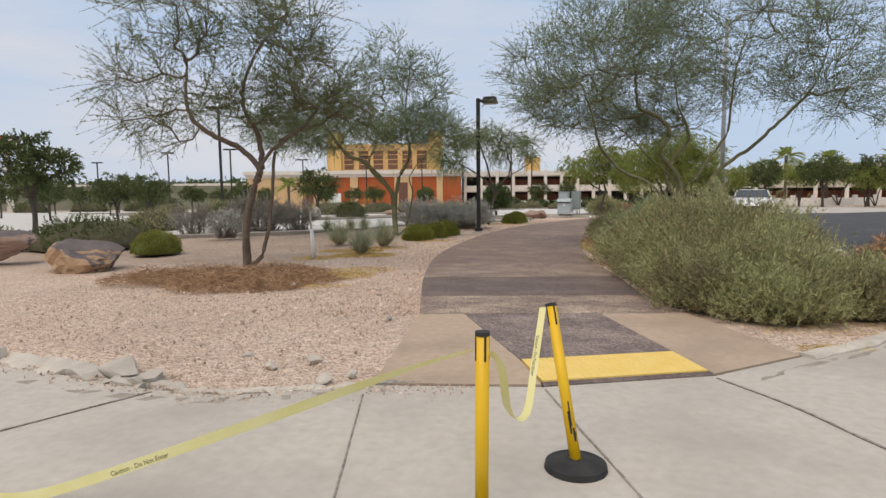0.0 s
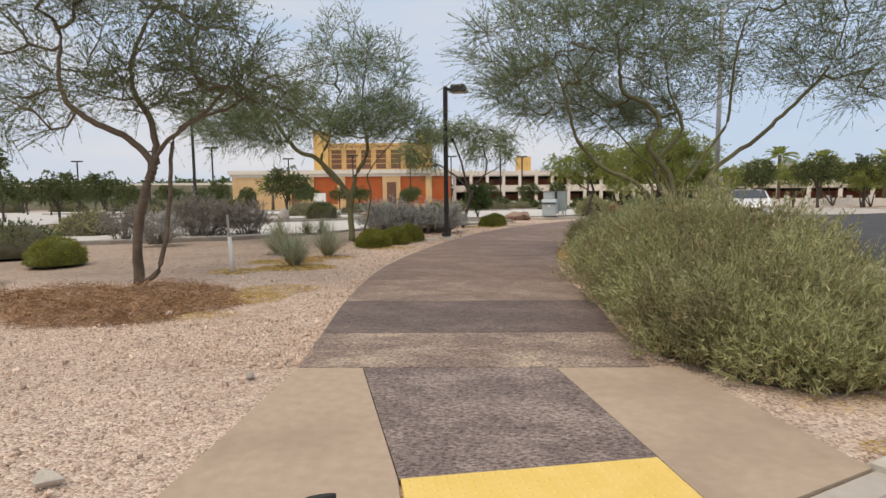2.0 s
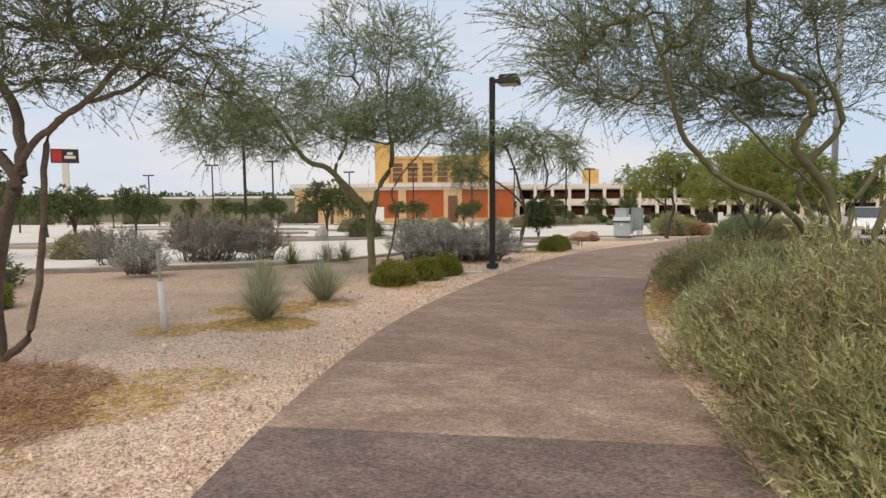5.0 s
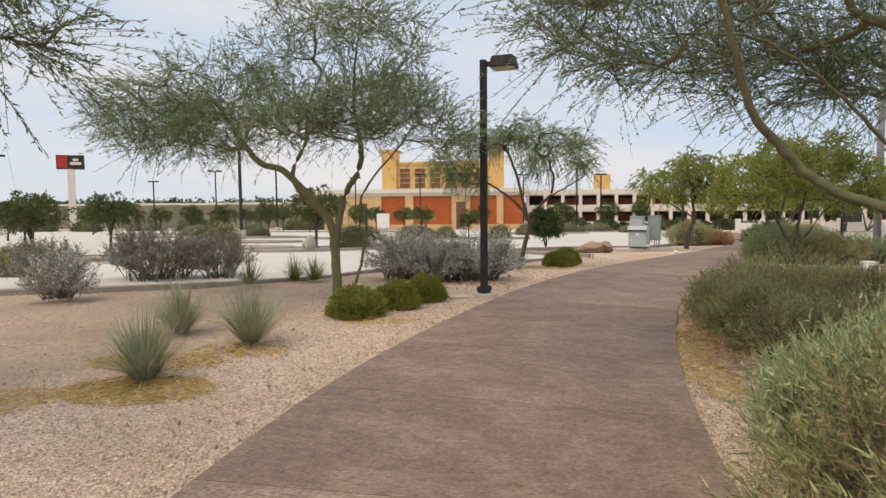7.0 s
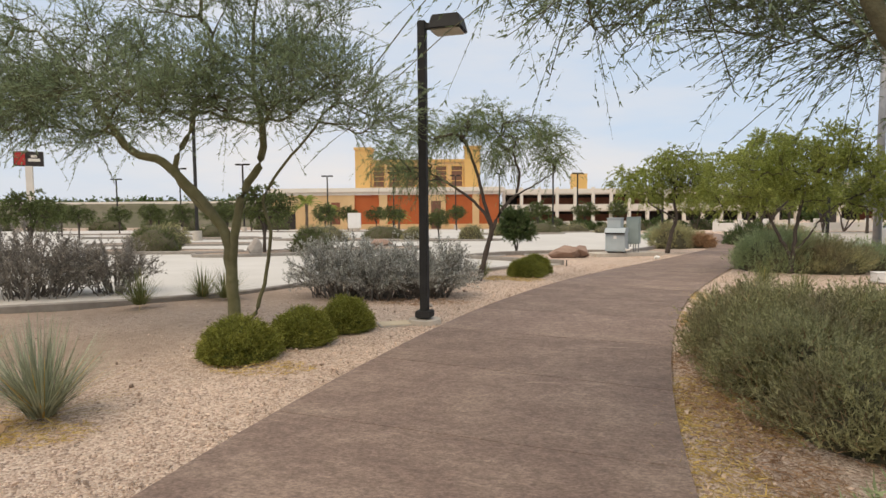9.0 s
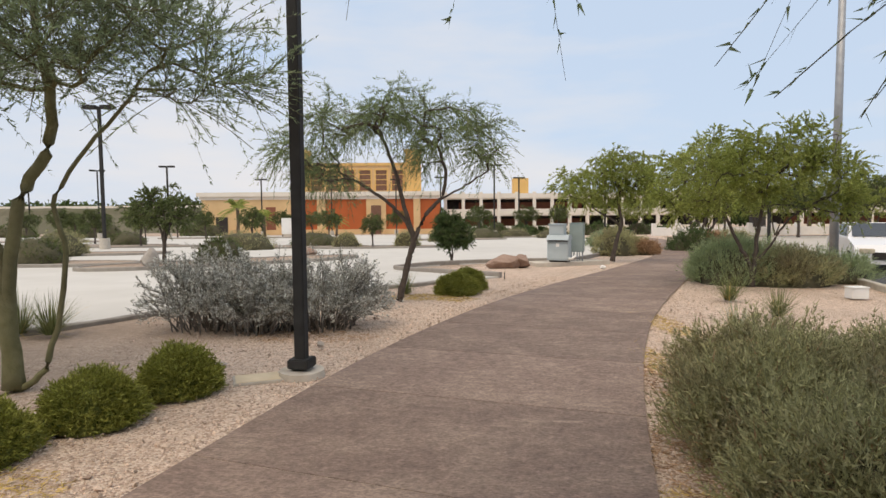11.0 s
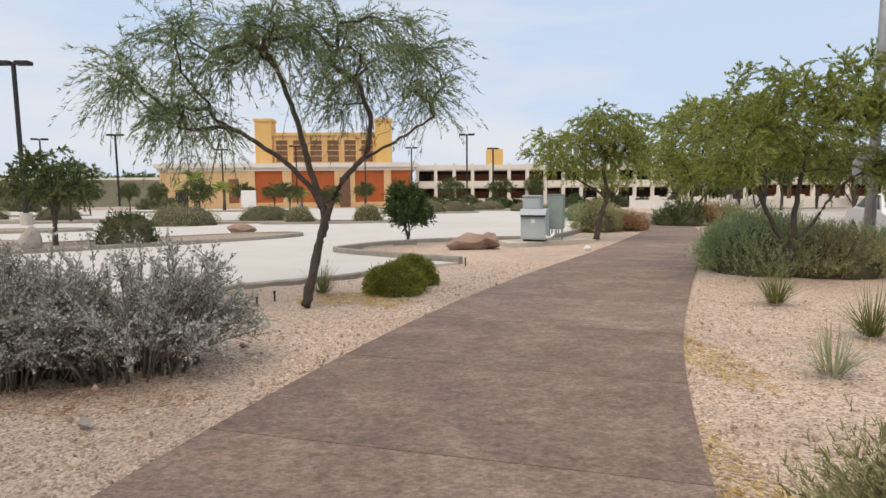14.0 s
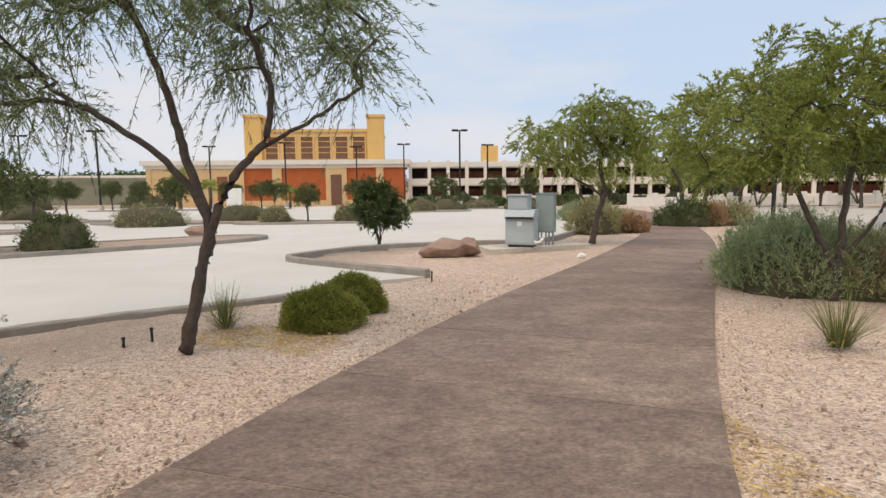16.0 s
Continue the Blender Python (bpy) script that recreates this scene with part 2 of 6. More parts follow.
M_ASPHALT = mat("asphalt", (0.05, 0.051, 0.054), (0.085, 0.085, 0.088), 12, 0.9, 0.3, 90, (0.12, 0.12, 0.12), 0.5)
M_TACTILE = mat("yellow paint", (0.76, 0.53, 0.14), (0.82, 0.59, 0.2), 6, 0.6, 0.05, 90, (0.7, 0.48, 0.14), 0.4)
M_BARK = mat("grey bark", (0.13, 0.095, 0.07), (0.22, 0.17, 0.125), 14, 0.95, 0.8, 45, (0.075, 0.055, 0.045), 0.6)
M_BARK_DARK = mat("dark bark", (0.06, 0.047, 0.04), (0.125, 0.1, 0.082), 14, 0.95, 0.8, 45)
M_BARK_GREEN = mat("olive bark", (0.135, 0.13, 0.06), (0.215, 0.2, 0.11), 9, 0.9, 0.6, 40, (0.09, 0.075, 0.05), 0.8)
M_TWIG = mat("thin twigs", (0.085, 0.082, 0.052), (0.14, 0.13, 0.085), 9, 0.95)
M_LEAF_OLIVE = mat("olive leaf", (0.12, 0.15, 0.062), (0.2, 0.235, 0.11), 1.5, 0.7, island=0.35, trans=0.3)
M_LEAF_PALE = mat("pale leaf", (0.175, 0.24, 0.13), (0.29, 0.36, 0.21), 1.5, 0.7, island=0.35, trans=0.3)
M_LEAF_BRIGHT = mat("fresh leaf", (0.23, 0.275, 0.06), (0.37, 0.41, 0.125), 1.2, 0.65, island=0.35, trans=0.48)
M_LEAF_DARK = mat("dark leaf", (0.046, 0.078, 0.026), (0.098, 0.143, 0.046), 2, 0.65, island=0.4, trans=0.2)
M_LEAF_LOT = mat("dusty olive leaf", (0.075, 0.1, 0.034), (0.145, 0.175, 0.062), 2, 0.65, island=0.4, trans=0.2)
M_LEAF_SAGE = mat("silver leaf", (0.375, 0.38, 0.34), (0.58, 0.58, 0.525), 3, 0.8, island=0.35, trans=0.2)
M_LEAF_SAGE_DIM = mat("mauve leaf", (0.23, 0.21, 0.185), (0.36, 0.33, 0.285), 3, 0.8, island=0.35, trans=0.2)
M_LEAF_BUSH = mat("grey-green leaf", (0.275, 0.288, 0.13), (0.485, 0.478, 0.25), 20, 0.75, 0, 60, (0.2, 0.15, 0.09), 0.75, island=0.4, trans=0.25)
M_LEAF_SOFT = mat("soft silver-green leaf", (0.25, 0.32, 0.15), (0.46, 0.52, 0.3), 1.4, 0.7, island=0.35, trans=0.25)
M_LEAF_FEATHER = mat("dusky leaf", (0.29, 0.285, 0.14), (0.47, 0.45, 0.24), 20, 0.75, 0, 60, (0.2, 0.145, 0.095), 0.7, island=0.4, trans=0.25)
M_LEAF_BALL = mat("trimmed leaf", (0.175, 0.19, 0.034), (0.31, 0.315, 0.075), 4, 0.7, island=0.45, trans=0.2)
M_LEAF_WILLOW = mat("willowy leaf", (0.14, 0.2, 0.08), (0.25, 0.315, 0.15), 1.5, 0.7, island=0.35, trans=0.3)
# clipped shrub core: leaf green darkened to paint the shade behind the leaves
M_BALL_CORE = mat("shade-dark trimmed core", (0.085, 0.1, 0.022), (0.13, 0.145, 0.038), 14, 0.95, 0.8, 40)
M_STRIP = slab_mat("worn purple-brown strip", (0.175, 0.135, 0.122), (0.40, 0.325, 0.275), 0.65, 0.75)
M_VARNISH = mat("dark desert varnish", (0.10, 0.085, 0.085), (0.17, 0.14, 0.135), 4, 0.8, 0.5, 12)
M_YUCCA = mat("blue-green blade", (0.27, 0.3, 0.2), (0.42, 0.44, 0.31), 6, 0.7, island=0.3, trans=0.15)
M_GRASS = mat("green blade", (0.110, 0.138, 0.044), (0.209, 0.220, 0.088), 6, 0.75, island=0.35, trans=0.15)
M_STRAW = mat("straw", (0.47, 0.32, 0.095), (0.62, 0.46, 0.18), 5, 0.9, island=0.35)
M_DRY = mat("dry brush", (0.29, 0.165, 0.095), (0.47, 0.31, 0.185), 3, 0.95, island=0.4)
# bush core: the shade between the stems is put into this dark colour
M_CORE = mat("shade-dark bush core", (0.058, 0.058, 0.033), (0.111, 0.098, 0.058), 12, 0.95, 0.8, 30)
M_CORE_GREY = mat("grey stems", (0.17, 0.15, 0.13), (0.27, 0.245, 0.215), 12, 0.95)
M_BLACK = mat("dark bronze paint", (0.028, 0.0275, 0.027), (0.042, 0.041, 0.04), 6, 0.7, spec=0.2)
M_LENS = mat("lamp lens", (0.5, 0.44, 0.34), (0.6, 0.52, 0.4), 8, 0.4)
M_YELLOW = mat("yellow plastic", (0.78, 0.46, 0.01), (0.84, 0.52, 0.02), 5, 0.42, 0, 60, (0.6, 0.36, 0.02), 0.3, spec=0.45)
M_RUBBER = mat("black rubber", (0.022, 0.022, 0.023), (0.05, 0.048, 0.046), 10, 0.8, 0.2, 60)
M_TAPE = mat("tape", (0.74, 0.68, 0.27), (0.84, 0.80, 0.46), 4, 0.5, trans=0.2)
M_INK = mat("black print", (0.05, 0.05, 0.04), (0.09, 0.085, 0.06), 4, 0.6)
M_CAB = mat("pale grey-green enamel", (0.37, 0.43, 0.45), (0.43, 0.49, 0.51), 3, 0.5, 0, 60, (0.36, 0.4, 0.39), 0.4)
M_CAB2 = mat("green-grey enamel", (0.24, 0.3, 0.29), (0.29, 0.35, 0.34), 3, 0.5)
M_GALV = mat("galvanised steel", (0.30, 0.31, 0.32), (0.42, 0.43, 0.44), 5, 0.5, metal=0.4)
M_ROCK_TAN = mat("tan boulder", (0.36, 0.21, 0.115), (0.66, 0.45, 0.27), 3, 0.95, 1.0, 9, (0.13, 0.095, 0.08), 0.8)
M_ROCK_RED = mat("red boulder", (0.26, 0.17, 0.13), (0.40, 0.29, 0.23), 3, 0.95, 0.9, 9, (0.2, 0.12, 0.09), 0.6)
M_ROCK_GREY = mat("grey boulder", (0.30, 0.27, 0.24), (0.45, 0.41, 0.37), 4, 0.95, 0.9, 9, (0.2, 0.17, 0.15), 0.6)
M_LID = mat("cream polymer concrete", (0.56, 0.46, 0.32), (0.66, 0.56, 0.41), 6, 0.85, 0.15, 60)
M_WHITE = mat("white paint", (0.72, 0.71, 0.68), (0.8, 0.79, 0.76), 2, 0.7)
M_STAKE = mat("weathered wood", (0.30, 0.28, 0.23), (0.44, 0.41, 0.35), 9, 0.9)
M_ORANGE = mat("terracotta render", (0.42, 0.105, 0.035), (0.50, 0.135, 0.05), 0.5, 0.9, 0, 60, (0.36, 0.1, 0.04), 0.4)
M_CREAM = mat("cream render", (0.64, 0.43, 0.225), (0.72, 0.51, 0.28), 0.5, 0.9)
M_GOLD = mat("golden render", (0.66, 0.405, 0.145), (0.74, 0.47, 0.19), 0.5, 0.9)
M_PALE = mat("pale render", (0.7, 0.65, 0.57), (0.78, 0.73, 0.65), 0.4, 0.9)
M_BRICK = mat("brown brick panel", (0.15, 0.075, 0.05), (0.22, 0.12, 0.085), 2.5, 0.85)
# near-black: paints shade in openings and recesses; also plain dark panels
M_DARK = mat("painted shade and dark panels", (0.03, 0.026, 0.024), (0.06, 0.052, 0.048), 1, 0.9)
M_RUST = mat("parked-car red wall", (0.20, 0.075, 0.05), (0.28, 0.11, 0.07), 1, 0.9)
M_GLASS = mat("dark window", (0.03, 0.035, 0.04), (0.05, 0.055, 0.06), 1, 0.15, spec=0.6)
M_BERM = mat("dry embankment", (0.115, 0.108, 0.075), (0.165, 0.15, 0.105), 0.6, 0.95, 0, 60, (0.085, 0.09, 0.05), 0.7)
M_CAR = mat("white car paint", (0.78, 0.78, 0.78), (0.82, 0.82, 0.82), 1, 0.25, spec=0.6)
M_RED = mat("red sign", (0.4, 0.03, 0.03), (0.5, 0.05, 0.04), 1, 0.5)


# ---- mesh helpers ----
def level(y):
    """Height of the land: level at the start, then falling gently away."""
    if y < 17:
        return 0.0
    if y < 29:
        return -0.028 * (y - 17) ** 2 / 24
    return -0.168 - 0.028 * (min(y, 420) - 29)


def finish(name, me, material, parent=None, label="", smooth=False):
    for one in (material if isinstance(material, (list, tuple)) else [material]):
        me.materials.append(one)
    if smooth:
        me.shade_smooth()
    ob = new(name, me)
    if parent:
        ob.parent = parent
    if label:
        ob["label"] = label
    return ob


def part(name, bm, material, parent=None, label="", smooth=False):
    me = bpy.data.meshes.new(name)
    bm.to_mesh(me)
    bm.free()
    return finish(name, me, material, parent, label, smooth)


def raw(name, verts, faces, material, parent=None, label="", smooth=False):
    me = bpy.data.meshes.new(name)
    me.from_pydata([tuple(v) for v in verts], [], [tuple(f) for f in faces])
    return finish(name, me, material, parent, label, smooth)


def quads(name, q, material, parent=None, label=""):
    """A mesh of loose faces from an array n x corners x 3."""
    n, k = q.shape[:2]
    me = bpy.data.meshes.new(name)
    me.vertices.add(n * k)
    me.vertices.foreach_set("co", q.reshape(-1).astype(np.float32))
    me.loops.add(n * k)
    me.loops.foreach_set("vertex_index", np.arange(n * k, dtype=np.int32))
    me.polygons.add(n)
    me.polygons.foreach_set("loop_start", np.arange(0, n * k, k, dtype=np.int32))
    me.update(calc_edges=True)
    return finish(name, me, material, parent, label)


def thing(name, x, y, z, label, category, group="", turn=0.0, kind=""):
    e = new(name)
    e.matrix_basis = pose(x, y, z, 0, 0, turn)
    return tagged(e, label, category, group, kind)


def box(bm, x0, y0, z0, x1, y1, z1, bevel=0.0, m=None):
    r = bmesh.ops.create_cube(bm, size=1)
    bmesh.ops.scale(bm, vec=(x1 - x0, y1 - y0, z1 - z0), verts=r["verts"])
    bmesh.ops.translate(bm, vec=((x0 + x1) / 2, (y0 + y1) / 2, (z0 + z1) / 2), verts=r["verts"])
    vs = r["verts"]
    if bevel:
        es = list({e for v in vs for e in v.link_edges})
        out = bmesh.ops.bevel(bm, geom=es, offset=bevel, segments=2, affect="EDGES")
        vs = list({v for f in out["faces"] for v in f.verts} | {v for v in vs if v.is_valid})
    if m:
        bmesh.ops.transform(bm, matrix=m, verts=[v for v in vs if v.is_valid])


def cyl(bm, r0, r1, z0, z1, n=16, m=None):
    r = bmesh.ops.create_cone(bm, cap_ends=True, segments=n, radius1=r0, radius2=r1, depth=z1 - z0)
    bmesh.ops.translate(bm, vec=(0, 0, (z0 + z1) / 2), verts=r["verts"])
    if m:
        bmesh.ops.transform(bm, matrix=m, verts=r["verts"])


def boxes(name, dims, material, parent=None, label="", bevel=0.0):
    bm = bmesh.new()
    for d in dims:
        box(bm, *d, bevel)
    return part(name, bm, material, parent, label)


def tube(points, radii, sides):
    """Verts and faces of a tapered tube along points."""
    p = np.asarray(points, float)
    t = np.gradient(p, axis=0)
    t /= np.linalg.norm(t, axis=1)[:, None] + 1e-9
    ref = np.where(np.abs(t[:, 2:3]) > 0.9, np.array([[1.0, 0, 0]]), np.array([[0, 0, 1.0]]))
    u = np.cross(t, ref)
    u /= np.linalg.norm(u, axis=1)[:, None] + 1e-9
    v = np.cross(t, u)
    a = np.arange(sides) * 2 * np.pi / sides
    r = np.asarray(radii, float)[:, None, None]
    ring = p[:, None] + r * (np.cos(a)[None, :, None] * u[:, None] + np.sin(a)[None, :, None] * v[:, None])
    n = len(p)
    faces = []
    for i in range(n - 1):
        for k in range(sides):
            k2 = (k + 1) % sides
            faces.append((i * sides + k, i * sides + k2, (i + 1) * sides + k2, (i + 1) * sides + k))
    faces.append(tuple(range((n - 1) * sides, n * sides)))
    faces.append(tuple(reversed(range(sides))))
    return ring.reshape(-1, 3), faces


def tubes(name, paths, material, parent=None, label="", smooth=True):
    vs, fs, base = [], [], 0
    for pts, rad, sides in paths:
        v, f = tube(pts, rad, sides)
        vs.append(v)
        fs += [tuple(i + base for i in face) for face in f]
        base += len(v)
    return raw(name, np.concatenate(vs), fs, material, parent, label, smooth)


def sheet(name, poly, top, depth, material, parent=None, label="", step=2.0, follow=True):
    """A slab with the outline poly that lies on the falling land, its top that much above it."""
    bm = bmesh.new()
    vs = [bm.verts.new((x, y, 0)) for x, y in poly]
    f = bm.faces.new(vs)
    f.normal_update()
    if f.normal.z < 0:
        f.normal_flip()
    if follow:
        ys = [p[1] for p in poly]
        y = max(17.0, min(ys)) + step
        while y < min(max(ys), 60):
            bmesh.ops.bisect_plane(bm, geom=bm.verts[:] + bm.edges[:] + bm.faces[:], plane_co=(0, y, 0), plane_no=(0, 1, 0))
            y += step
    bmesh.ops.triangulate(bm, faces=bm.faces[:])
    r = bmesh.ops.extrude_face_region(bm, geom=bm.faces[:])
    low = [g for g in r["geom"] if isinstance(g, bmesh.types.BMVert)]
    lowset = set(low)
    for v in bm.verts:
        v.co.z = level(v.co.y) + top - (0 if v in lowset else depth)
    bmesh.ops.recalc_face_normals(bm, faces=bm.faces[:])
    return part(name, bm, material, parent, label)


def ribbon(name, line, width, top, depth, material, parent=None, label="", rough=0.0, seed=1):
    """A kerb: a bar that follows a line on the land, its edges rounded and, if wanted, chipped."""
    rng = np.random.default_rng(seed)
    p = spline(line, 8)
    t = np.gradient(p, axis=0)
    t /= np.linalg.norm(t, axis=1)[:, None]
    nrm = np.stack([-t[:, 1], t[:, 0]], 1)
    w = width / 2
    prof = [(-w, -depth), (-w, top - 0.02), (-w + 0.02, top), (w - 0.02, top), (w, top - 0.02), (w, -depth)]
    verts, faces, k = [], [], len(prof)
    for i, q in enumerate(p):
        for off, z in prof:
            j = rng.normal(0, rough) if z > -depth else 0
            verts.append((q[0] + nrm[i, 0] * (off + j), q[1] + nrm[i, 1] * (off + j), level(q[1]) + z - (abs(j) * 1.2 if z > -depth else 0)))
    for i in range(len(p) - 1):
        for a in range(k - 1):
            faces.append((i * k + a, i * k + a + 1, (i + 1) * k + a + 1, (i + 1) * k + a))
    faces += [tuple(range(k)), tuple(reversed(range((len(p) - 1) * k, len(p) * k)))]
    return raw(name, verts, faces, material, parent, label)


def spline(points, n):
    """Catmull-Rom through points."""
    p = np.asarray(points, float)
    e = np.vstack([2 * p[0] - p[1], p, 2 * p[-1] - p[-2]])
    out = []
    for i in range(1, len(e) - 2):
        for s in np.arange(n) / n:
            out.append(0.5 * (2 * e[i] + (e[i + 1] - e[i - 1]) * s + (2 * e[i - 1] - 5 * e[i] + 4 * e[i + 1] - e[i + 2]) * s * s + (3 * e[i] - e[i - 1] - 3 * e[i + 1] + e[i + 2]) * s ** 3))
    out.append(p[-1])
    return np.array(out)


def unit(v):
    return v / (np.linalg.norm(v, axis=-1, keepdims=True) + 1e-9)


def leaf_quads(pos, way, length, width, rng):
    """Slender pointed leaves from pos along way."""
    n = len(pos)
    side = unit(np.cross(way, rng.normal(size=(n, 3))))
    ln = (length * rng.uniform(0.6, 1.3, n))[:, None]
    wd = (width * rng.uniform(0.7, 1.2, n))[:, None]
    foot = pos + way * ln * 0.12
    return np.stack([foot + side * wd * 0.62, pos + way * ln, foot - side * wd * 0.62], 1)


# ---- plants ----
def tree(name, x, y, label, stems, clumps, bark, leafmat, seed, tips=90, twigs=7, leaves=14, leaf=(0.055, 0.013), droop=0.25, twig_len=0.4, girth=0.09, z=None, group="", sag=0.1, spray=0.9, lift=0.15):
    """Stems rise from the foot; branches grow from the nearest wood to points in the crown's clumps; twigs with leaves at their ends."""
    rng = np.random.default_rng(seed)
    top = thing(name, x, y, level(y) if z is None else z, label, "tree", group)
    nodes, parent_of, paths = [np.zeros(3)], [-1], []

    def grow(start, pts):
        ids = [start]
        for q in pts:
            nodes.append(np.asarray(q, float))
            parent_of.append(ids[-1])
            ids.append(len(nodes) - 1)
        paths.append(ids)
        return ids
    for stem in stems:
        line = spline([(0, 0, -0.05)] + list(stem), 6)
        line[1:-1] += rng.normal(0, 0.008, (len(line) - 2, 3))
        # the first point is shared; lift stems slightly apart at the foot
        grow(0, line[1:])
    att = []
    wsum = sum(c[6] for c in clumps)
    for cx, cy, cz, rx, ry, rz, wt in clumps:
        n = max(3, int(tips * wt / wsum))
        d = unit(rng.normal(size=(n, 3))) * (rng.uniform(0.25, 1, n) ** 0.5)[:, None]
        att.append(d * np.array([rx, ry, rz]) + np.array([cx, cy, cz]))
    att = np.concatenate(att)
    wood = np.array(nodes)
    dist = np.min(np.linalg.norm(att[:, None] - wood[None], axis=2), axis=1)
    ends = []
    for a in att[np.argsort(dist)]:
        arr = np.array(nodes)
        dv = a - arr
        d = np.linalg.norm(dv, axis=1) + 0.6 * np.maximum(0, arr[:, 2] - a[2]) + 10 * (arr[:, 2] < 0.5)
        s = int(np.argmin(d))
        length = np.linalg.norm(a - nodes[s])
        k = max(2, int(length / 0.2))
        f = np.linspace(0, 1, k + 1)[1:, None]
        line = nodes[s] + (a - nodes[s]) * f
        bend = unit(rng.normal(size=3)) * length * 0.12
        line = line + np.sin(f * np.pi) * (bend + np.array([0, 0, -sag * length])) + rng.normal(0, 0.007, line.shape)
        ids = grow(s, line)
        ends.append(ids)
    load = np.zeros(len(nodes))
    for ids in paths:
        load[ids[-1]] += 1
    for i in range(len(nodes) - 1, 0, -1):
        load[parent_of[i]] += load[i]
    ref = max(load[p[1]] for p in paths[:len(stems)])
    rad = np.maximum(0.0055, girth * (load / ref) ** 0.62)
    rad *= 1 + 0.25 * np.exp(-np.array(nodes)[:, 2] / 0.25)
    for ids in paths[:len(stems)]:
        rad[ids[1:]] *= np.linspace(1.0, 0.5, len(ids) - 1)
    rad[0] = girth * 1.3
    out = []
    for ids in paths:
        pts = [nodes[i] for i in ids]
        r = [rad[i] for i in ids]
        r[0] = min(r[0], r[1] * 1.15)
        out.append((pts, r, 9 if r[1] > 0.04 else 6 if r[1] > 0.015 else 4))
    for one in out[:len(stems)]:
        tubes("trunk", [one], bark, top)
    # twigs spray forward from the outer part of every branch, leaves along them
    base, ahead = [], []
    for ids in ends:
        line = np.array([nodes[q] for q in ids])
        f = (1 - rng.random(twigs) ** 1.3 * 0.75) * (len(line) - 1)
        k = np.minimum(f.astype(int), len(line) - 2)
        base.append(line[k] + (line[k + 1] - line[k]) * (f - k)[:, None])
        ahead.append(unit(line[k + 1] - line[k]))
    p0, w = np.concatenate(base), np.concatenate(ahead)
    w[:, 2] = np.maximum(w[:, 2], -0.25)
    n = len(p0)
    dr = unit(w * spray + unit(rng.normal(size=(n, 3))) + np.array([0, 0, lift - droop]))
    ln = twig_len * rng.uniform(0.45, 1.5, (n, 1))
    s = rng.uniform(0.12, 1, (n, leaves, 1)) ** 0.8
    curve = lambda q: p0[:, None] + dr[:, None] * ln[:, None] * q + np.array([0, 0, -droop * 0.9 - 0.12]) * ln[:, None] * q * q
    pos = curve(s).reshape(-1, 3)
    way = unit(np.repeat(dr, leaves, 0) * 1.0 + rng.normal(size=(n * leaves, 3)) * 0.5 + np.array([0, 0, -droop]))
    ql = leaf_quads(pos, way, leaf[0], leaf[1], rng)
    crown = quads("crown", ql, leafmat, top)
    segs = np.linspace(0, 1, 4)
    st = [curve(np.full((n, 1, 1), q))[:, 0] for q in segs]
    side = unit(rng.normal(size=(n, 3))) * 0.0034
    tw = np.concatenate([np.stack([st[i] - side, st[i] + side, st[i + 1] + side * 0.7, st[i + 1] - side * 0.7], 1) for i in range(3)])
    tagged(quads("twig_haze", tw, M_TWIG, crown, "thin brown twigs"), kind="stuff")
    tagged(crown, kind="stuff")
    tagged(tubes("branchwork", out[len(stems):], bark, crown, "thin bare branches"), kind="stuff")
    return top


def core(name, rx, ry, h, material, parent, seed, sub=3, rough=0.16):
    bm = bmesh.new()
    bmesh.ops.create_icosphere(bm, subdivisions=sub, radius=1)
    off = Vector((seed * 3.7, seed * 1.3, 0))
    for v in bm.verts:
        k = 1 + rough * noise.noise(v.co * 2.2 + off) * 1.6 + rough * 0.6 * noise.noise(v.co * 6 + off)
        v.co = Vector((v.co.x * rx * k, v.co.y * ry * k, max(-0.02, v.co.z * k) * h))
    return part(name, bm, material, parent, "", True)


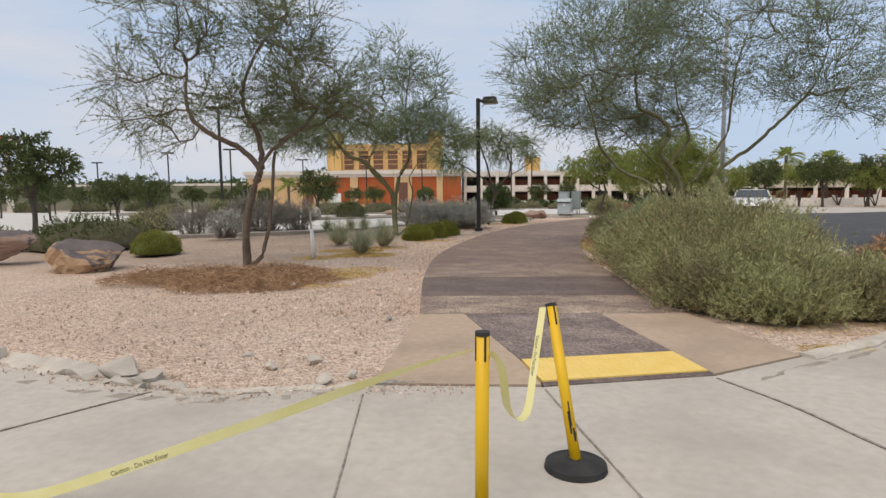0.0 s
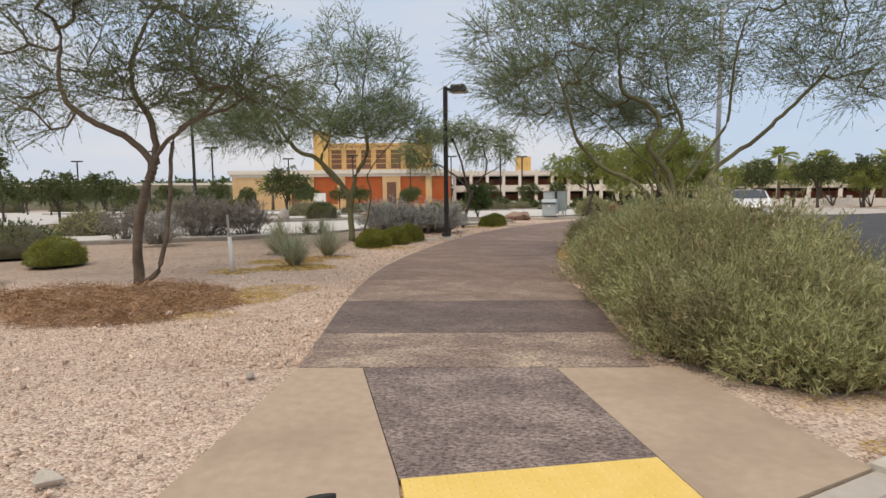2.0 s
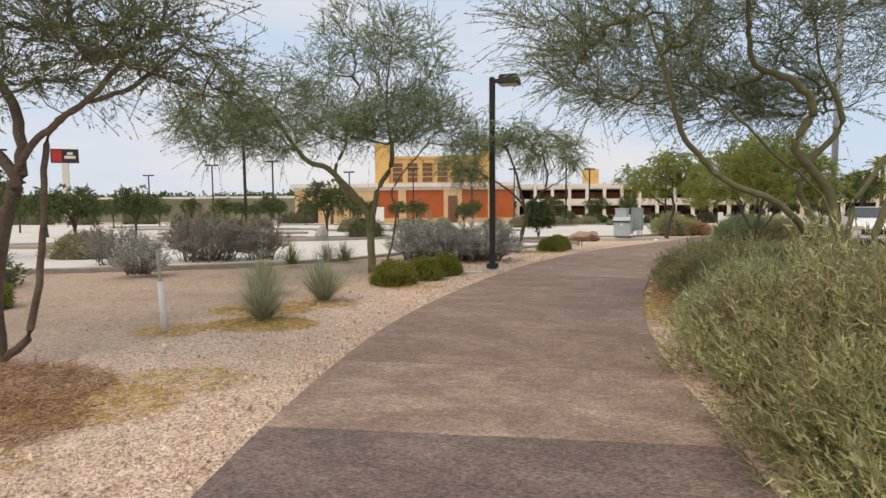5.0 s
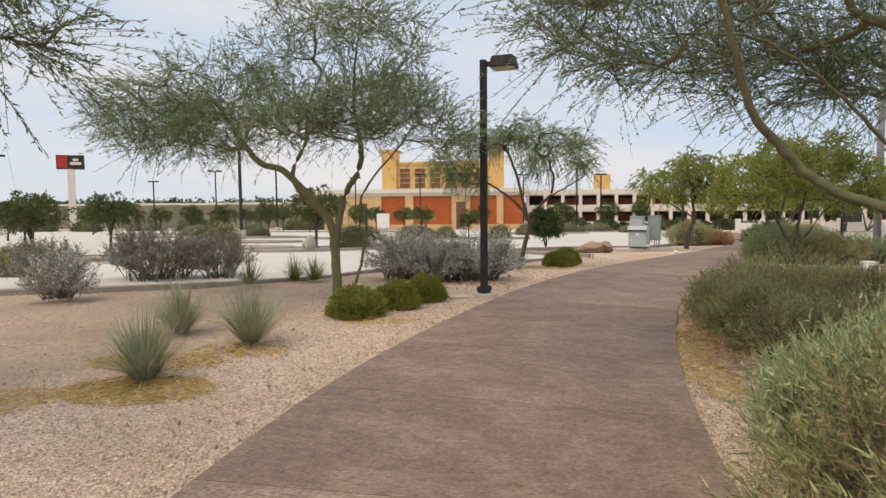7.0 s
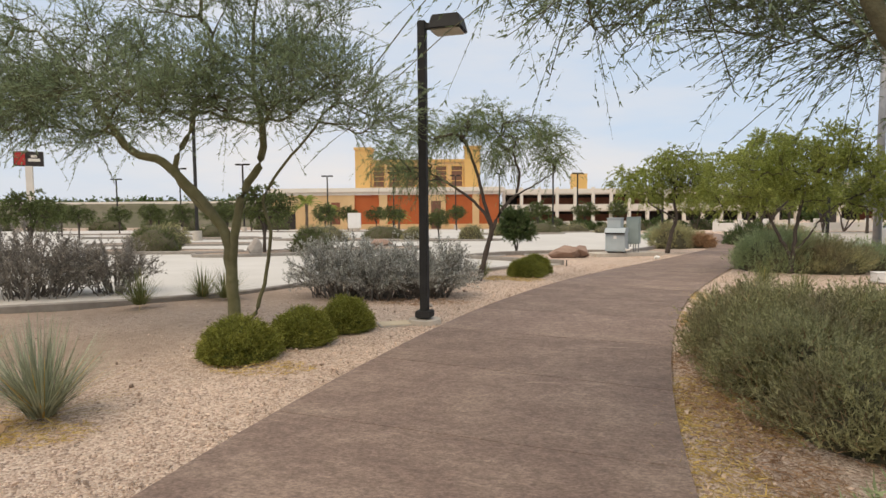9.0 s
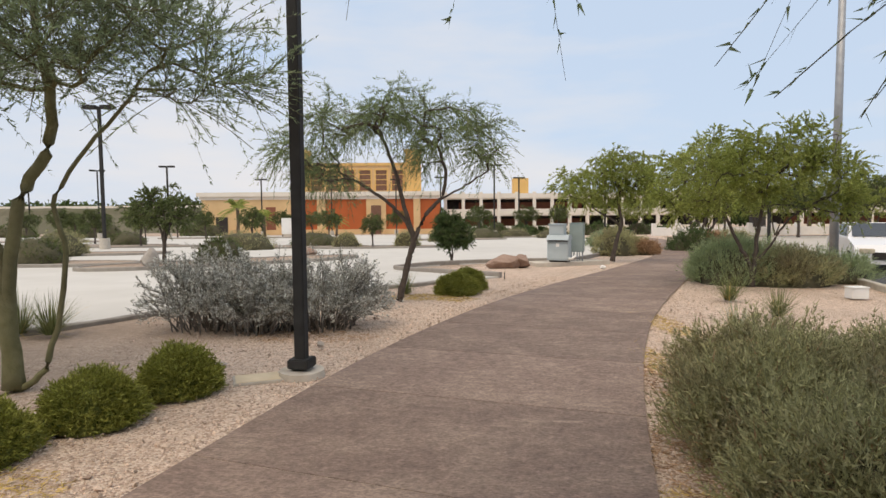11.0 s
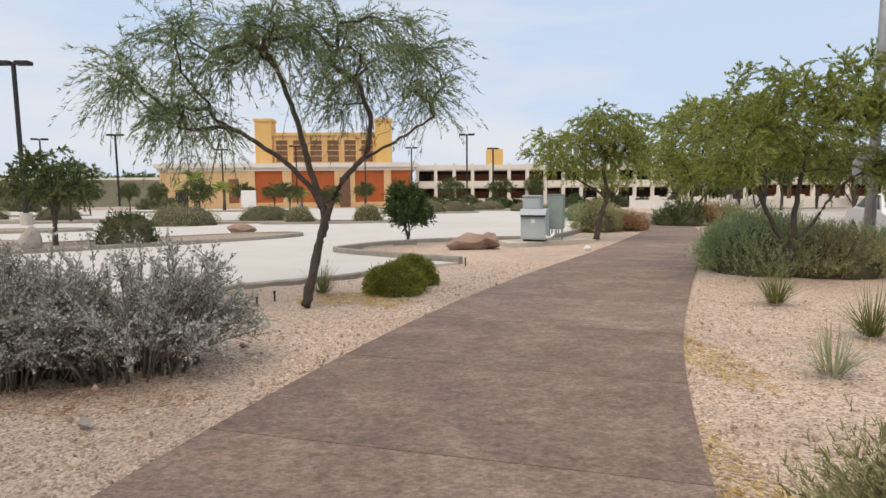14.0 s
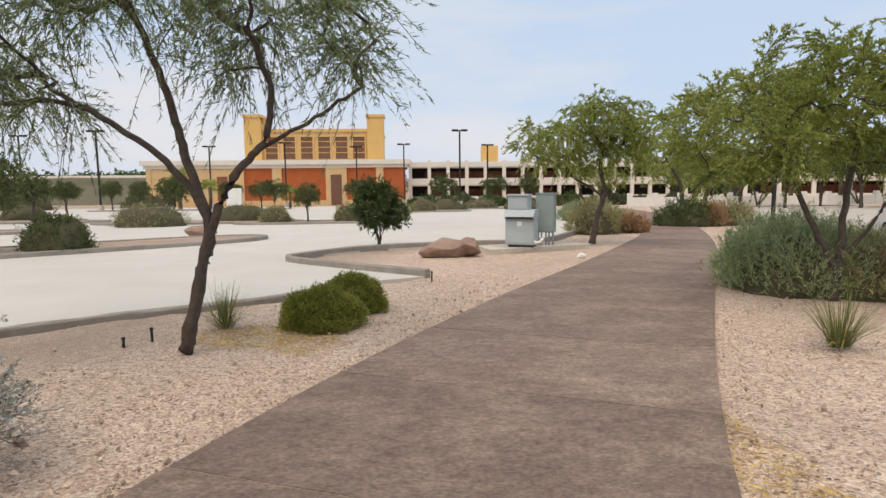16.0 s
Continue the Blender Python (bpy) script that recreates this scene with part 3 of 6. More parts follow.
def bush(name, x, y, label, rx, ry, h, leafmat, seed, sprigs=900, leaves=9, leaf=(0.07, 0.012), sprig=0.22, up=0.7, turn=0.0, coremat=None, fill=0.82, group="", z=None, dead=0.0, lumpy=1.0):
    """A dense mound: a dark core with the inner shade in its colour, sprigs of narrow leaves over and through its skin.
    """
    rng = np.random.default_rng(seed)
    top = thing(name, x, y, (level(y) if z is None else z) - 0.02, label, "shrub", group, turn)
    # solid blob coloured as the shade deep in the bush
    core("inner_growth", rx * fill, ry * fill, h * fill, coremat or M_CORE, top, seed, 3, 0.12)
    m = max(12, sprigs // 16)
    hub = unit(rng.normal(size=(m, 3)))
    hub[:, 2] = np.abs(hub[:, 2])
    own = rng.integers(0, m, sprigs)
    d = unit(hub[own] + rng.normal(0, 0.34 / math.sqrt(m / 40), (sprigs, 3)))
    d[:, 2] = np.abs(d[:, 2])
    lump = np.array([1 + 0.24 * lumpy * noise.noise(Vector(q) * 2.0 + Vector((seed, 0, 0))) + 0.14 * lumpy * noise.noise(Vector(q) * 5 + Vector((0, seed, 0))) for q in d])
    rr = lump * rng.uniform(1 - 0.2 * lumpy, 1.04, m)[own] * rng.uniform(1 - 0.14 * lumpy, 1.0, sprigs)
    p0 = d * np.array([rx, ry, h]) * rr[:, None]
    p0[:, 2] = np.maximum(p0[:, 2], 0.02)
    way = unit(d * np.array([1, 1, 0.8]) + np.array([0, 0, up]) + rng.normal(0, 0.3, (sprigs, 3)))
    ln = sprig * rng.uniform(0.5, 1.3, (sprigs, 1, 1))
    s = rng.uniform(0.0, 1, (sprigs, leaves, 1))
    pos = (p0[:, None] + way[:, None] * ln * s).reshape(-1, 3)
    lw = unit(np.repeat(way, leaves, 0) + rng.normal(0, 0.5, (sprigs * leaves, 3)))
    tagged(quads("foliage", leaf_quads(pos, lw, leaf[0], leaf[1], rng), leafmat, top), kind="stuff")
    if dead:
        pick = rng.integers(0, sprigs, int(sprigs * dead))
        w2 = unit(way[pick] + rng.normal(0, 0.5, (len(pick), 3)))
        tagged(quads("dead_growth", leaf_quads(p0[pick], w2, sprig * 0.8, 0.008, rng), M_DRY, top, "dry brown twigs among the leaves"), kind="stuff")
    return top


def sage(name, x, y, label, rx, ry, h, seed, leafmat=None, stems=70, leaves=70, group="sagebrush in the planting bed"):
    """Open grey shrub: many stems fan out of the foot, with small oval leaves towards their ends."""
    rng = np.random.default_rng(seed)
    top = thing(name, x, y, level(y) - 0.02, label, "shrub", group)
    ang = rng.uniform(0, 2 * np.pi, stems)
    out = rng.uniform(0.05, 1, stems) ** 0.5
    tip = np.stack([np.cos(ang) * rx * out, np.sin(ang) * ry * out, h * np.sqrt(np.maximum(0.1, 1.03 - out ** 2.6)) * rng.uniform(0.55, 1.1, stems)], 1)
    root = np.stack([np.cos(ang), np.sin(ang), 0 * ang], 1) * rng.uniform(0, 0.5 * rx, (stems, 1))
    paths = []
    f = np.linspace(0, 1, 6)[:, None]
    allp, allw = [], []
    for i in range(stems):
        line = root[i] + (tip[i] - root[i]) * f + np.array([0, 0, 0.12 * h]) * np.sin(f * np.pi) + rng.normal(0, 0.02, (6, 3)) * f
        paths.append((line, np.linspace(0.011, 0.003, 6), 4))
        for _ in range(9):
            a = rng.uniform(0.15, 1.0) ** 0.8
            s = root[i] + (tip[i] - root[i]) * a + np.array([0, 0, 0.12 * h]) * math.sin(a * math.pi)
            w = unit(unit(tip[i] - root[i]) + rng.normal(0, 0.55, 3) + np.array([0, 0, 0.3]))
            e = s + w * rng.uniform(0.12, 0.3)
            paths.append((np.array([s, (s + e) / 2 + rng.normal(0, 0.01, 3), e]), (0.004, 0.003, 0.002), 3))
            q = rng.uniform(0, 1, (leaves // 5, 1))
            allp.append(s + (e - s) * q)
            allw.append(np.repeat(w[None], leaves // 5, 0))
    tagged(tubes("branchwork", paths, M_CORE_GREY, top), kind="stuff")
    p, w = np.concatenate(allp), np.concatenate(allw)
    p = p + rng.normal(0, 0.012, p.shape)
    p[:, 2] = np.maximum(p[:, 2], 0.03)
    tagged(quads("foliage", leaf_quads(p, unit(w * 0.6 + rng.normal(0, 0.7, w.shape)), 0.038, 0.019, rng), leafmat or M_LEAF_SAGE, top), kind="stuff")
    return top


def tuft(name, x, y, label, blades, length, width, material, seed, spread=0.75, foot=0.08, straw=0, category="grass", group="", curl=0.35):
    """Blades that arch out of one foot."""
    rng = np.random.default_rng(seed)
    top = thing(name, x, y, level(y) - 0.01, label, category, group)

    def fan(n, ln, wd, spread, lift):
        a = rng.uniform(0, 2 * np.pi, n)
        tilt = rng.uniform(0.02, 1, n) ** 0.8 * spread
        w = np.stack([np.cos(a) * np.sin(tilt), np.sin(a) * np.sin(tilt), np.cos(tilt) + lift], 1)
        p0 = np.stack([np.cos(a), np.sin(a), 0 * a], 1) * rng.uniform(0, foot, (n, 1)) + np.array([0, 0, 0.01])
        l = ln * rng.uniform(0.6, 1.1, (n, 1))
        side = unit(np.stack([-np.sin(a), np.cos(a), 0 * a], 1)) * wd / 2
        pts = []
        for s in np.linspace(0, 1, 5):
            q = p0 + w * l * s + np.array([0, 0, -curl]) * l * (s * np.sin(tilt))[:, None] * s
            q[:, 2] = np.maximum(q[:, 2], 0.006)
            pts.append(q)
        q = []
        for i in range(4):
            a0, a1 = 1 - 0.9 * (i / 4) ** 2, 1 - 0.9 * ((i + 1) / 4) ** 2
            q.append(np.stack([pts[i] - side * a0, pts[i] + side * a0, pts[i + 1] + side * a1, pts[i + 1] - side * a1], 1))
        return np.concatenate(q)
    tagged(quads("leaf_fan", fan(blades, length, width, spread, 0), material, top), kind="stuff")
    if straw:
        tagged(quads("dead_skirt", fan(straw, length * 0.95, width, 1.5, 0), M_STRAW, top, "pale dead blades at its foot"), kind="stuff")
    return top


def boulder(name, x, y, label, sx, sy, sz, material, seed, turn=0.0, cuts=5, z=None, varnish=False):
    rng = np.random.default_rng(seed)
    bm = bmesh.new()
    bmesh.ops.create_icosphere(bm, subdivisions=4, radius=1)
    for _ in range(cuts + 6):
        nrm = Vector(unit(rng.normal(size=3)))
        k = rng.uniform(0.45, 0.8)
        for v in bm.verts:
            d = v.co.dot(nrm)
            if d > k:
                v.co -= nrm * (d - k) * 0.92
    off = Vector(rng.uniform(0, 50, 3))
    for v in bm.verts:
        v.co *= 1 + 0.05 * noise.noise(v.co * 3 + off) + 0.03 * noise.noise(v.co * 9 + off) - (0.14 * (1 - abs(noise.noise(v.co * 2.6 + off)) * 2.5) ** 3 if varnish and v.co.z < 0.45 else 0)
        if varnish:
            v.co.x += 0.35 * v.co.z * (1 if v.co.x > 0 else 0.15)
        v.co = Vector((v.co.x * sx, v.co.y * sy, v.co.z * sz + sz * 0.62))
        v.co.z = max(v.co.z, -0.05)
    if varnish:
        bm.normal_update()
        for f in bm.faces:
            f.material_index = 1 if f.normal.z > 0.82 or f.normal.x > 0.55 else 0
        material = [material, M_VARNISH]
    ob = part(name, bm, material, None, "", False)
    ob.matrix_basis = pose(x, y, (level(y) if z is None else z) - 0.02, 0, 0, turn)
    return tagged(ob, label, "rock")


# ---- ground, roads, lot and walkway ----
WALK = [((-0.29, 7.05), (2.6, 6.95)), ((-0.31, 8.22), (2.72, 8.14)), ((-0.33, 9.95), (2.87, 9.82)), ((-0.26, 11.75), (2.93, 11.5)), ((-0.08, 13.5), (3.08, 12.9)),
        ((0.33, 15.5), (3.36, 14.6)), ((1.0, 17.9), (3.88, 16.8)), ((1.75, 20.2), (4.65, 19.25)), ((2.72, 22.6), (5.5, 21.5)), ((3.85, 24.95), (6.5, 23.7)),
        ((5.6, 28.1), (8.2, 27.0)), ((7.4, 31.1), (10.0, 30.4)), ((9.4, 34.6), (12.1, 34.3)), ((12.2, 39.8), (14.7, 39.9)), ((14.3, 45.0), (16.9, 45.4)), ((16.6, 53.0), (19.3, 52.8)), ((20.5, 66.0), (23.2, 65.5)), ((23.0, 80.0), (26.0, 80.0))]
KERB_LEFT = [(-14, 10.4), (-9, 8.2), (-5.5, 6.15), (-4.05, 5.35), (-3.0, 4.9), (-2.3, 4.6), (-1.6, 4.42), (-0.62, 4.5)]
KERB_RIGHT = [(3.15, 5.12), (4.1, 5.62), (5.6, 6.9), (7.1, 9.2), (8.2, 12.4), (9.0, 16.0), (10.6, 21.5), (12.9, 28.0), (15.4, 33.2), (18.5, 40.5), (21.5, 49.0), (26.0, 64.0), (30.0, 82.0)]
LOT_EDGE = [(-60, 30), (-30, 24.5), (-20, 21.5), (-12, 19.2), (-7.2, 20.0), (-3.3, 22.0), (-1.9, 24.2), (-0.3, 26.2), (1.0, 27.1), (2.2, 27.9), (3.1, 29.3), (4.4, 29.95),
            (2.6, 31.6), (1.35, 33.0), (1.6, 34.0), (3.0, 35.6), (5.6, 36.7), (8.0, 37.2), (10.2, 41.0), (12.2, 46.0), (14.2, 53.0), (17.0, 62.0), (18.0, 76.0)]


def inside(x, y, poly):
    hit = False
    for (x0, y0), (x1, y1) in zip(poly, poly[1:] + poly[:1]):
        if (y0 > y) != (y1 > y) and x < (x1 - x0) * (y - y0) / (y1 - y0) + x0:
            hit = not hit
    return hit


ROAD_POLY = [(x, y) for x, y in KERB_LEFT] + [(x, y) for x, y in KERB_RIGHT] + [(52, 82), (44, 60), (34, 36), (30, 20), (34, 2), (40, -30), (-40, -30), (-40, 20), (-20, 13)]
LOT_POLY = LOT_EDGE + [(20, 110), (-45, 118), (-95, 112), (-90, 60)]
WALK_POLY = [a for a, _ in WALK] + [b for _, b in reversed(WALK)]
walk_line = np.array([((a[0] + b[0]) / 2, (a[1] + b[1]) / 2) for a, b in WALK])


def build_ground():
    xs = np.concatenate([-np.geomspace(1500, 14, 26), np.arange(-13, 15, 0.28), np.geomspace(15, 1500, 26)])
    ys = np.concatenate([-np.geomspace(900, 2, 12), np.arange(0, 46, 0.3), np.geomspace(46, 2600, 34)])
    verts, faces = [], []
    for y in ys:
        for x in xs:
            z = level(y) - 0.035
            if -13 < x < 14 and 3 < y < 46:
                z += 0.022 * noise.noise(Vector((x * 0.9, y * 0.9, 0))) + 0.012 * noise.noise(Vector((x * 3, y * 3, 5)))
                if x < -1 and y < 9:
                    z += 0.06 * max(0, min(1, (-1.0 - x) / 1.5)) * max(0, min(1, (9 - y) / 3))
                if x < -2.5 and y < 24:
                    z -= 0.05 * min(1, (-2.5 - x) / 3)
            if inside(x, y, ROAD_POLY):
                z = level(y) - 0.14
            if inside(x, y, LOT_POLY):
                z = level(y) - 0.12
            verts.append((x, y, z))
    n = len(xs)
    for j in range(len(ys) - 1):
        for i in range(n - 1):
            faces.append((j * n + i, j * n + i + 1, (j + 1) * n + i + 1, (j + 1) * n + i))
    ob = raw("ground", verts, faces, M_GRAVEL, None, "", True)
    tagged(ob, "pinkish crushed-stone ground with bare tan soil patches", "ground", kind="structure")


build_ground()
road = sheet("road", ROAD_POLY, -0.03, 0.1, M_ASPHALT)
tagged(road, "dark grey asphalt street beside the planting strip", "road", kind="structure")
drive = thing("driveway", 0, 0, 0, "pale grey concrete street corner with dirty joints", "pavement", kind="structure")
CORNER = [(-0.56, 4.5), (0.745, 4.415), (2.147, 4.64), (3.13, 5.14), (4.2, 5.66), (5.2, 6.4), (30, 3), (30, -20), (-30, -20), (-30, 14.5), (-14, 10.3), (-9, 8.05), (-5.5, 5.98), (-4.05, 5.22), (-3.0, 4.78), (-2.3, 4.48), (-1.6, 4.3)]
sheet("slab", CORNER, -0.012, 0.1, M_ROADCONC, drive)
# dirty joints between the corner's slabs
for line, w in (([(-0.6, 4.3), (-0.575, 3.6), (-0.55, 2.9), (-0.5, 1.0)], 0.04), ([(0.75, 4.36), (0.84, 3.6), (0.94, 2.85), (1.15, 1.0)], 0.028), ([(2.13, 4.57), (2.36, 3.95), (2.5, 3.3), (2.9, 1.6)], 0.018), ([(-2.2, 4.4), (-2.76, 3.75), (-3.3, 3.1), (-4.4, 1.8)], 0.024)):
    ribbon("joint", line, w, -0.003, 0.05, M_CRACK, drive, "dark dirt-filled joint", 0.001, 3)
ribbon("gutter_dirt", [(-3.4, 4.72), (-2.5, 4.36), (-1.7, 4.2), (-1.0, 4.28), (-0.45, 4.38)], 0.14, -0.009, 0.04, M_SOIL_DIRT, drive, "grey-brown dirt along the gutter", 0.004, 9)
ribbon("gutter_dirt", [(2.4, 4.52), (3.1, 4.92), (3.9, 5.3), (4.8, 5.95)], 0.10, -0.009, 0.04, M_SOIL_DIRT, drive, "dark dirt along the gutter", 0.004, 10)
band = sheet("crossing_road", [(19.3, 42.0), (26, 39), (38, 46), (50, 78), (29.2, 80), (22.2, 51)], -0.022, 0.05, M_ROADCONC)
tagged(band, "pale concrete stretch of the street at a crossing", "road", kind="structure")
lot = sheet("parking_lot", LOT_POLY, 0.0, 0.12, M_LOT)
tagged(lot, "wide pale concrete parking lot, almost empty", "parking lot", kind="structure")

kerb = thing("kerb", 0, 0, 0, "broken and worn pale concrete kerb at the corner", "kerb", kind="structure")
ribbon("kerb_stone", KERB_LEFT[:4], 0.16, 0.09, 0.1, M_KERB, kerb, "", 0.006, 5)
ribbon("kerb_stone", KERB_LEFT[3:6], 0.24, 0.05, 0.1, M_KERB, kerb, "crumbled pale kerb", 0.035, 6)
ribbon("kerb_stone", KERB_LEFT[5:8], 0.12, 0.015, 0.1, M_KERB, kerb, "kerb worn down to the gutter", 0.03, 7)
ribbon("kerb_stone", KERB_RIGHT[:4], 0.16, 0.03, 0.1, M_KERB, kerb, "", 0.006, 8)
street_kerb = ribbon("street_kerb", KERB_RIGHT[3:], 0.16, 0.11, 0.1, M_KERB, None, "", 0.003, 9)
tagged(street_kerb, "pale concrete kerb along the asphalt street", "kerb", kind="structure")
lot_kerb = ribbon("lot_kerb", LOT_EDGE[2:11], 0.14, 0.05, 0.1, M_KERB_DARK, None, "", 0.004, 10)
tagged(lot_kerb, "low grey concrete kerb at the edge of the parking lot", "kerb", kind="structure")
island_kerb = ribbon("island_kerb", LOT_EDGE[11:19], 0.14, 0.13, 0.1, M_KERB_DARK, None, "", 0.003, 11)
tagged(island_kerb, "grey concrete kerb round the gravel peninsula", "kerb", kind="structure")
for k, (tx, ty, s) in enumerate(((-2.62, 4.74, 0.22), (-2.3, 4.66, 0.12), (-0.95, 4.6, 0.09), (-1.45, 4.95, 0.08), (-1.15, 5.15, 0.1), (-1.75, 5.3, 0.07), (-0.75, 4.75, 0.06))):
    boulder("concrete_rubble", tx, ty, "broken lump of pale kerb concrete on the gravel", s, s * 0.75, s * 0.55, M_KERB, 40 + k, 40 * k)

# ramp: two tan flares, dark ramp strip, yellow tactile panel
ramp = thing("ramp", 0, 0, 0, "kerb ramp with tan flares and a dark brown middle strip", "ramp", kind="structure")
sheet("flare", [(-0.29, 7.03), (0.245, 7.02), (0.655, 5.1), (0.735, 4.44), (-0.55, 4.52)], 0.0, 0.09, M_TAN, ramp, "smooth tan concrete flare")
sheet("flare", [(1.835, 6.95), (2.84, 6.92), (3.12, 5.15), (2.145, 4.66), (2.065, 5.3)], 0.0, 0.09, M_TAN, ramp, "smooth tan concrete flare")
sheet("strip", [(0.252, 7.02), (1.828, 6.955), (2.058, 5.3), (0.662, 5.1)], 0.002, 0.09, M_STRIP, ramp, "worn dark aggregate strip")
sheet("gap", [(-0.54, 4.5), (-0.18, 4.53), (-0.52, 4.6)], 0.004, 0.02, M_CRACK, ramp, "dark broken gap at the flare's edge")
sheet("lip", [(0.745, 4.515), (2.135, 4.735), (2.145, 4.64), (0.75, 4.42)], -0.004, 0.09, M_SLAB_DARK, ramp, "dark lip below the panel")
TC = [(0.67, 5.095), (2.05, 5.295), (2.125, 4.73), (0.755, 4.51)]
tac = sheet("tactile_panel", TC, 0.008, 0.06, M_TACTILE, ramp, "yellow warning panel with raised domes")
dome_v, dome_f = [], []
for i in range(22):
    for j in range(10):
        u, v = (i + 0.5) / 22, (j + 0.5) / 10
        a = np.array(TC[0]) * (1 - u) + np.array(TC[1]) * u
        b = np.array(TC[3]) * (1 - u) + np.array(TC[2]) * u
        c = a * (1 - v) + b * v
        k = len(dome_v)
        for r, z in ((0.0145, 0.008), (0.0085, 0.0135)):
            dome_v += [(c[0] + r * math.cos(q * math.pi / 3), c[1] + r * math.sin(q * math.pi / 3), z) for q in range(6)]
        dome_f += [(k + q, k + (q + 1) % 6, k + 6 + (q + 1) % 6, k + 6 + q) for q in range(6)] + [tuple(range(k + 6, k + 12))]
tagged(raw("domes", dome_v, dome_f, M_TACTILE, tac), kind="stuff")

# the walkway's slabs
left, right = spline([a for a, _ in WALK], 24), spline([b for _, b in WALK], 24)
mid = (left + right) / 2
run = np.concatenate([[0], np.cumsum(np.linalg.norm(np.diff(mid, axis=0), axis=1))])
cuts = [0, 1.18, 2.9, 4.65]
while cuts[-1] < run[-1] - 2:
    cuts.append(cuts[-1] + 1.78)
walkway = thing("walkway", 0, 0, 0, "curving brown aggregate concrete walkway of broad slabs", "walkway", kind="structure")


def slab(s0, s1, material, name="slab", top=0.0):
    ss = np.linspace(s0 + 0.006, s1 - 0.006, 5)
    cross = np.linspace(0, 1, 5)
    verts, faces = [], []
    for s in ss:
        a = np.array([np.interp(s, run, left[:, 0]), np.interp(s, run, left[:, 1])])
        b = np.array([np.interp(s, run, right[:, 0]), np.interp(s, run, right[:, 1])])
        for c in cross:
            p = a * (1 - c) + b * c
            verts.append((p[0], p[1], level(p[1]) + top))
    n = len(cross)
    for i in range(4):
        for j in range(n - 1):
            faces.append((i * n + j, i * n + j + 1, (i + 1) * n + j + 1, (i + 1) * n + j))
    rim = [j for j in range(n)] + [i * n + n - 1 for i in range(1, 5)] + [4 * n + j for j in range(n - 2, -1, -1)] + [i * n for i in range(3, 0, -1)]
    k = len(verts)
    verts += [(verts[i][0], verts[i][1], verts[i][2] - 0.08) for i in rim]
    for q in range(len(rim)):
        q2 = (q + 1) % len(rim)
        faces.append((rim[q2], rim[q], k + q, k + q2))
    return raw(name, verts, faces, material, walkway)


for i, (s0, s1) in enumerate(zip(cuts, cuts[1:])):
    slab(s0, s1, (M_SLAB_WORN, M_SLAB_DARK, M_SLAB_MID)[i] if i < 3 else M_SLAB)
sheet("joint_bed", [tuple(p) for p in left[::8]] + [tuple(p) for p in right[::-8]], -0.005, 0.06, M_JOINT, walkway, "sandy bed in the joints")


# loose stones on the gravel beside the walk
def scatter_stones(n, seed):
    rng = np.random.default_rng(seed)
    bmv = np.array([(1, 0, 0), (-1, 0, 0), (0, 1, 0), (0, -1, 0), (0, 0, 1), (0, 0, -0.6)], float)
    bf = [(0, 2, 4), (2, 1, 4), (1, 3, 4), (3, 0, 4), (2, 0, 5), (1, 2, 5), (3, 1, 5), (0, 3, 5)]
    verts, faces = [], []
    lines = [(left, -1), (right, 1)]
    k = 0
    while k < n:
        edge, side = lines[0] if rng.random() < 0.62 else lines[1]
        i = int(len(edge) * rng.uniform(0, 0.62))
        off = rng.exponential(0.9) + 0.02
        t = edge[min(i + 1, len(edge) - 1)] - edge[i]
        nrm = np.array([t[1], -t[0]]) / (np.linalg.norm(t) + 1e-9) * side
        p = edge[i] + t * rng.random() + nrm * off
        if rng.random() < 0.22:
            p = np.array([rng.uniform(-6, -0.4), rng.uniform(4.9, 9.5)])
            if inside(p[0], p[1], CORNER) or p[1] < 4.7 - 0.35 * (p[0] + 1.5):
                continue
        if inside(p[0], p[1], WALK_POLY) or inside(p[0], p[1], LOT_POLY) or inside(p[0], p[1], ROAD_POLY) or (-0.62 < p[0] < 3.3 and p[1] < 7.1):
            continue
        r = min(0.036, 0.006 + rng.exponential(0.0045))
        m = np.array(Euler(rng.uniform(0, 6.3, 3)).to_matrix())
        v = (bmv * (1, rng.uniform(0.6, 1), rng.uniform(0.5, 0.9)) * rng.uniform(0.75, 1.25, (6, 1))) @ m.T * r
        z = level(p[1]) - 0.02 + (0.06 * max(0, min(1, (-1.0 - p[0]) / 1.5)) * max(0, min(1, (9 - p[1]) / 3)) if p[1] < 9 else 0)
        verts.append(v + np.array([p[0], p[1], z + r * 0.2]))
        faces += [tuple(6 * k + q for q in f) for f in bf]
        k += 1
    ob = raw("loose_gravel", np.concatenate(verts), faces, M_STONE)
    tagged(ob, "loose pinkish and pale crushed stones", "gravel", kind="stuff")


scatter_stones(20000, 3)


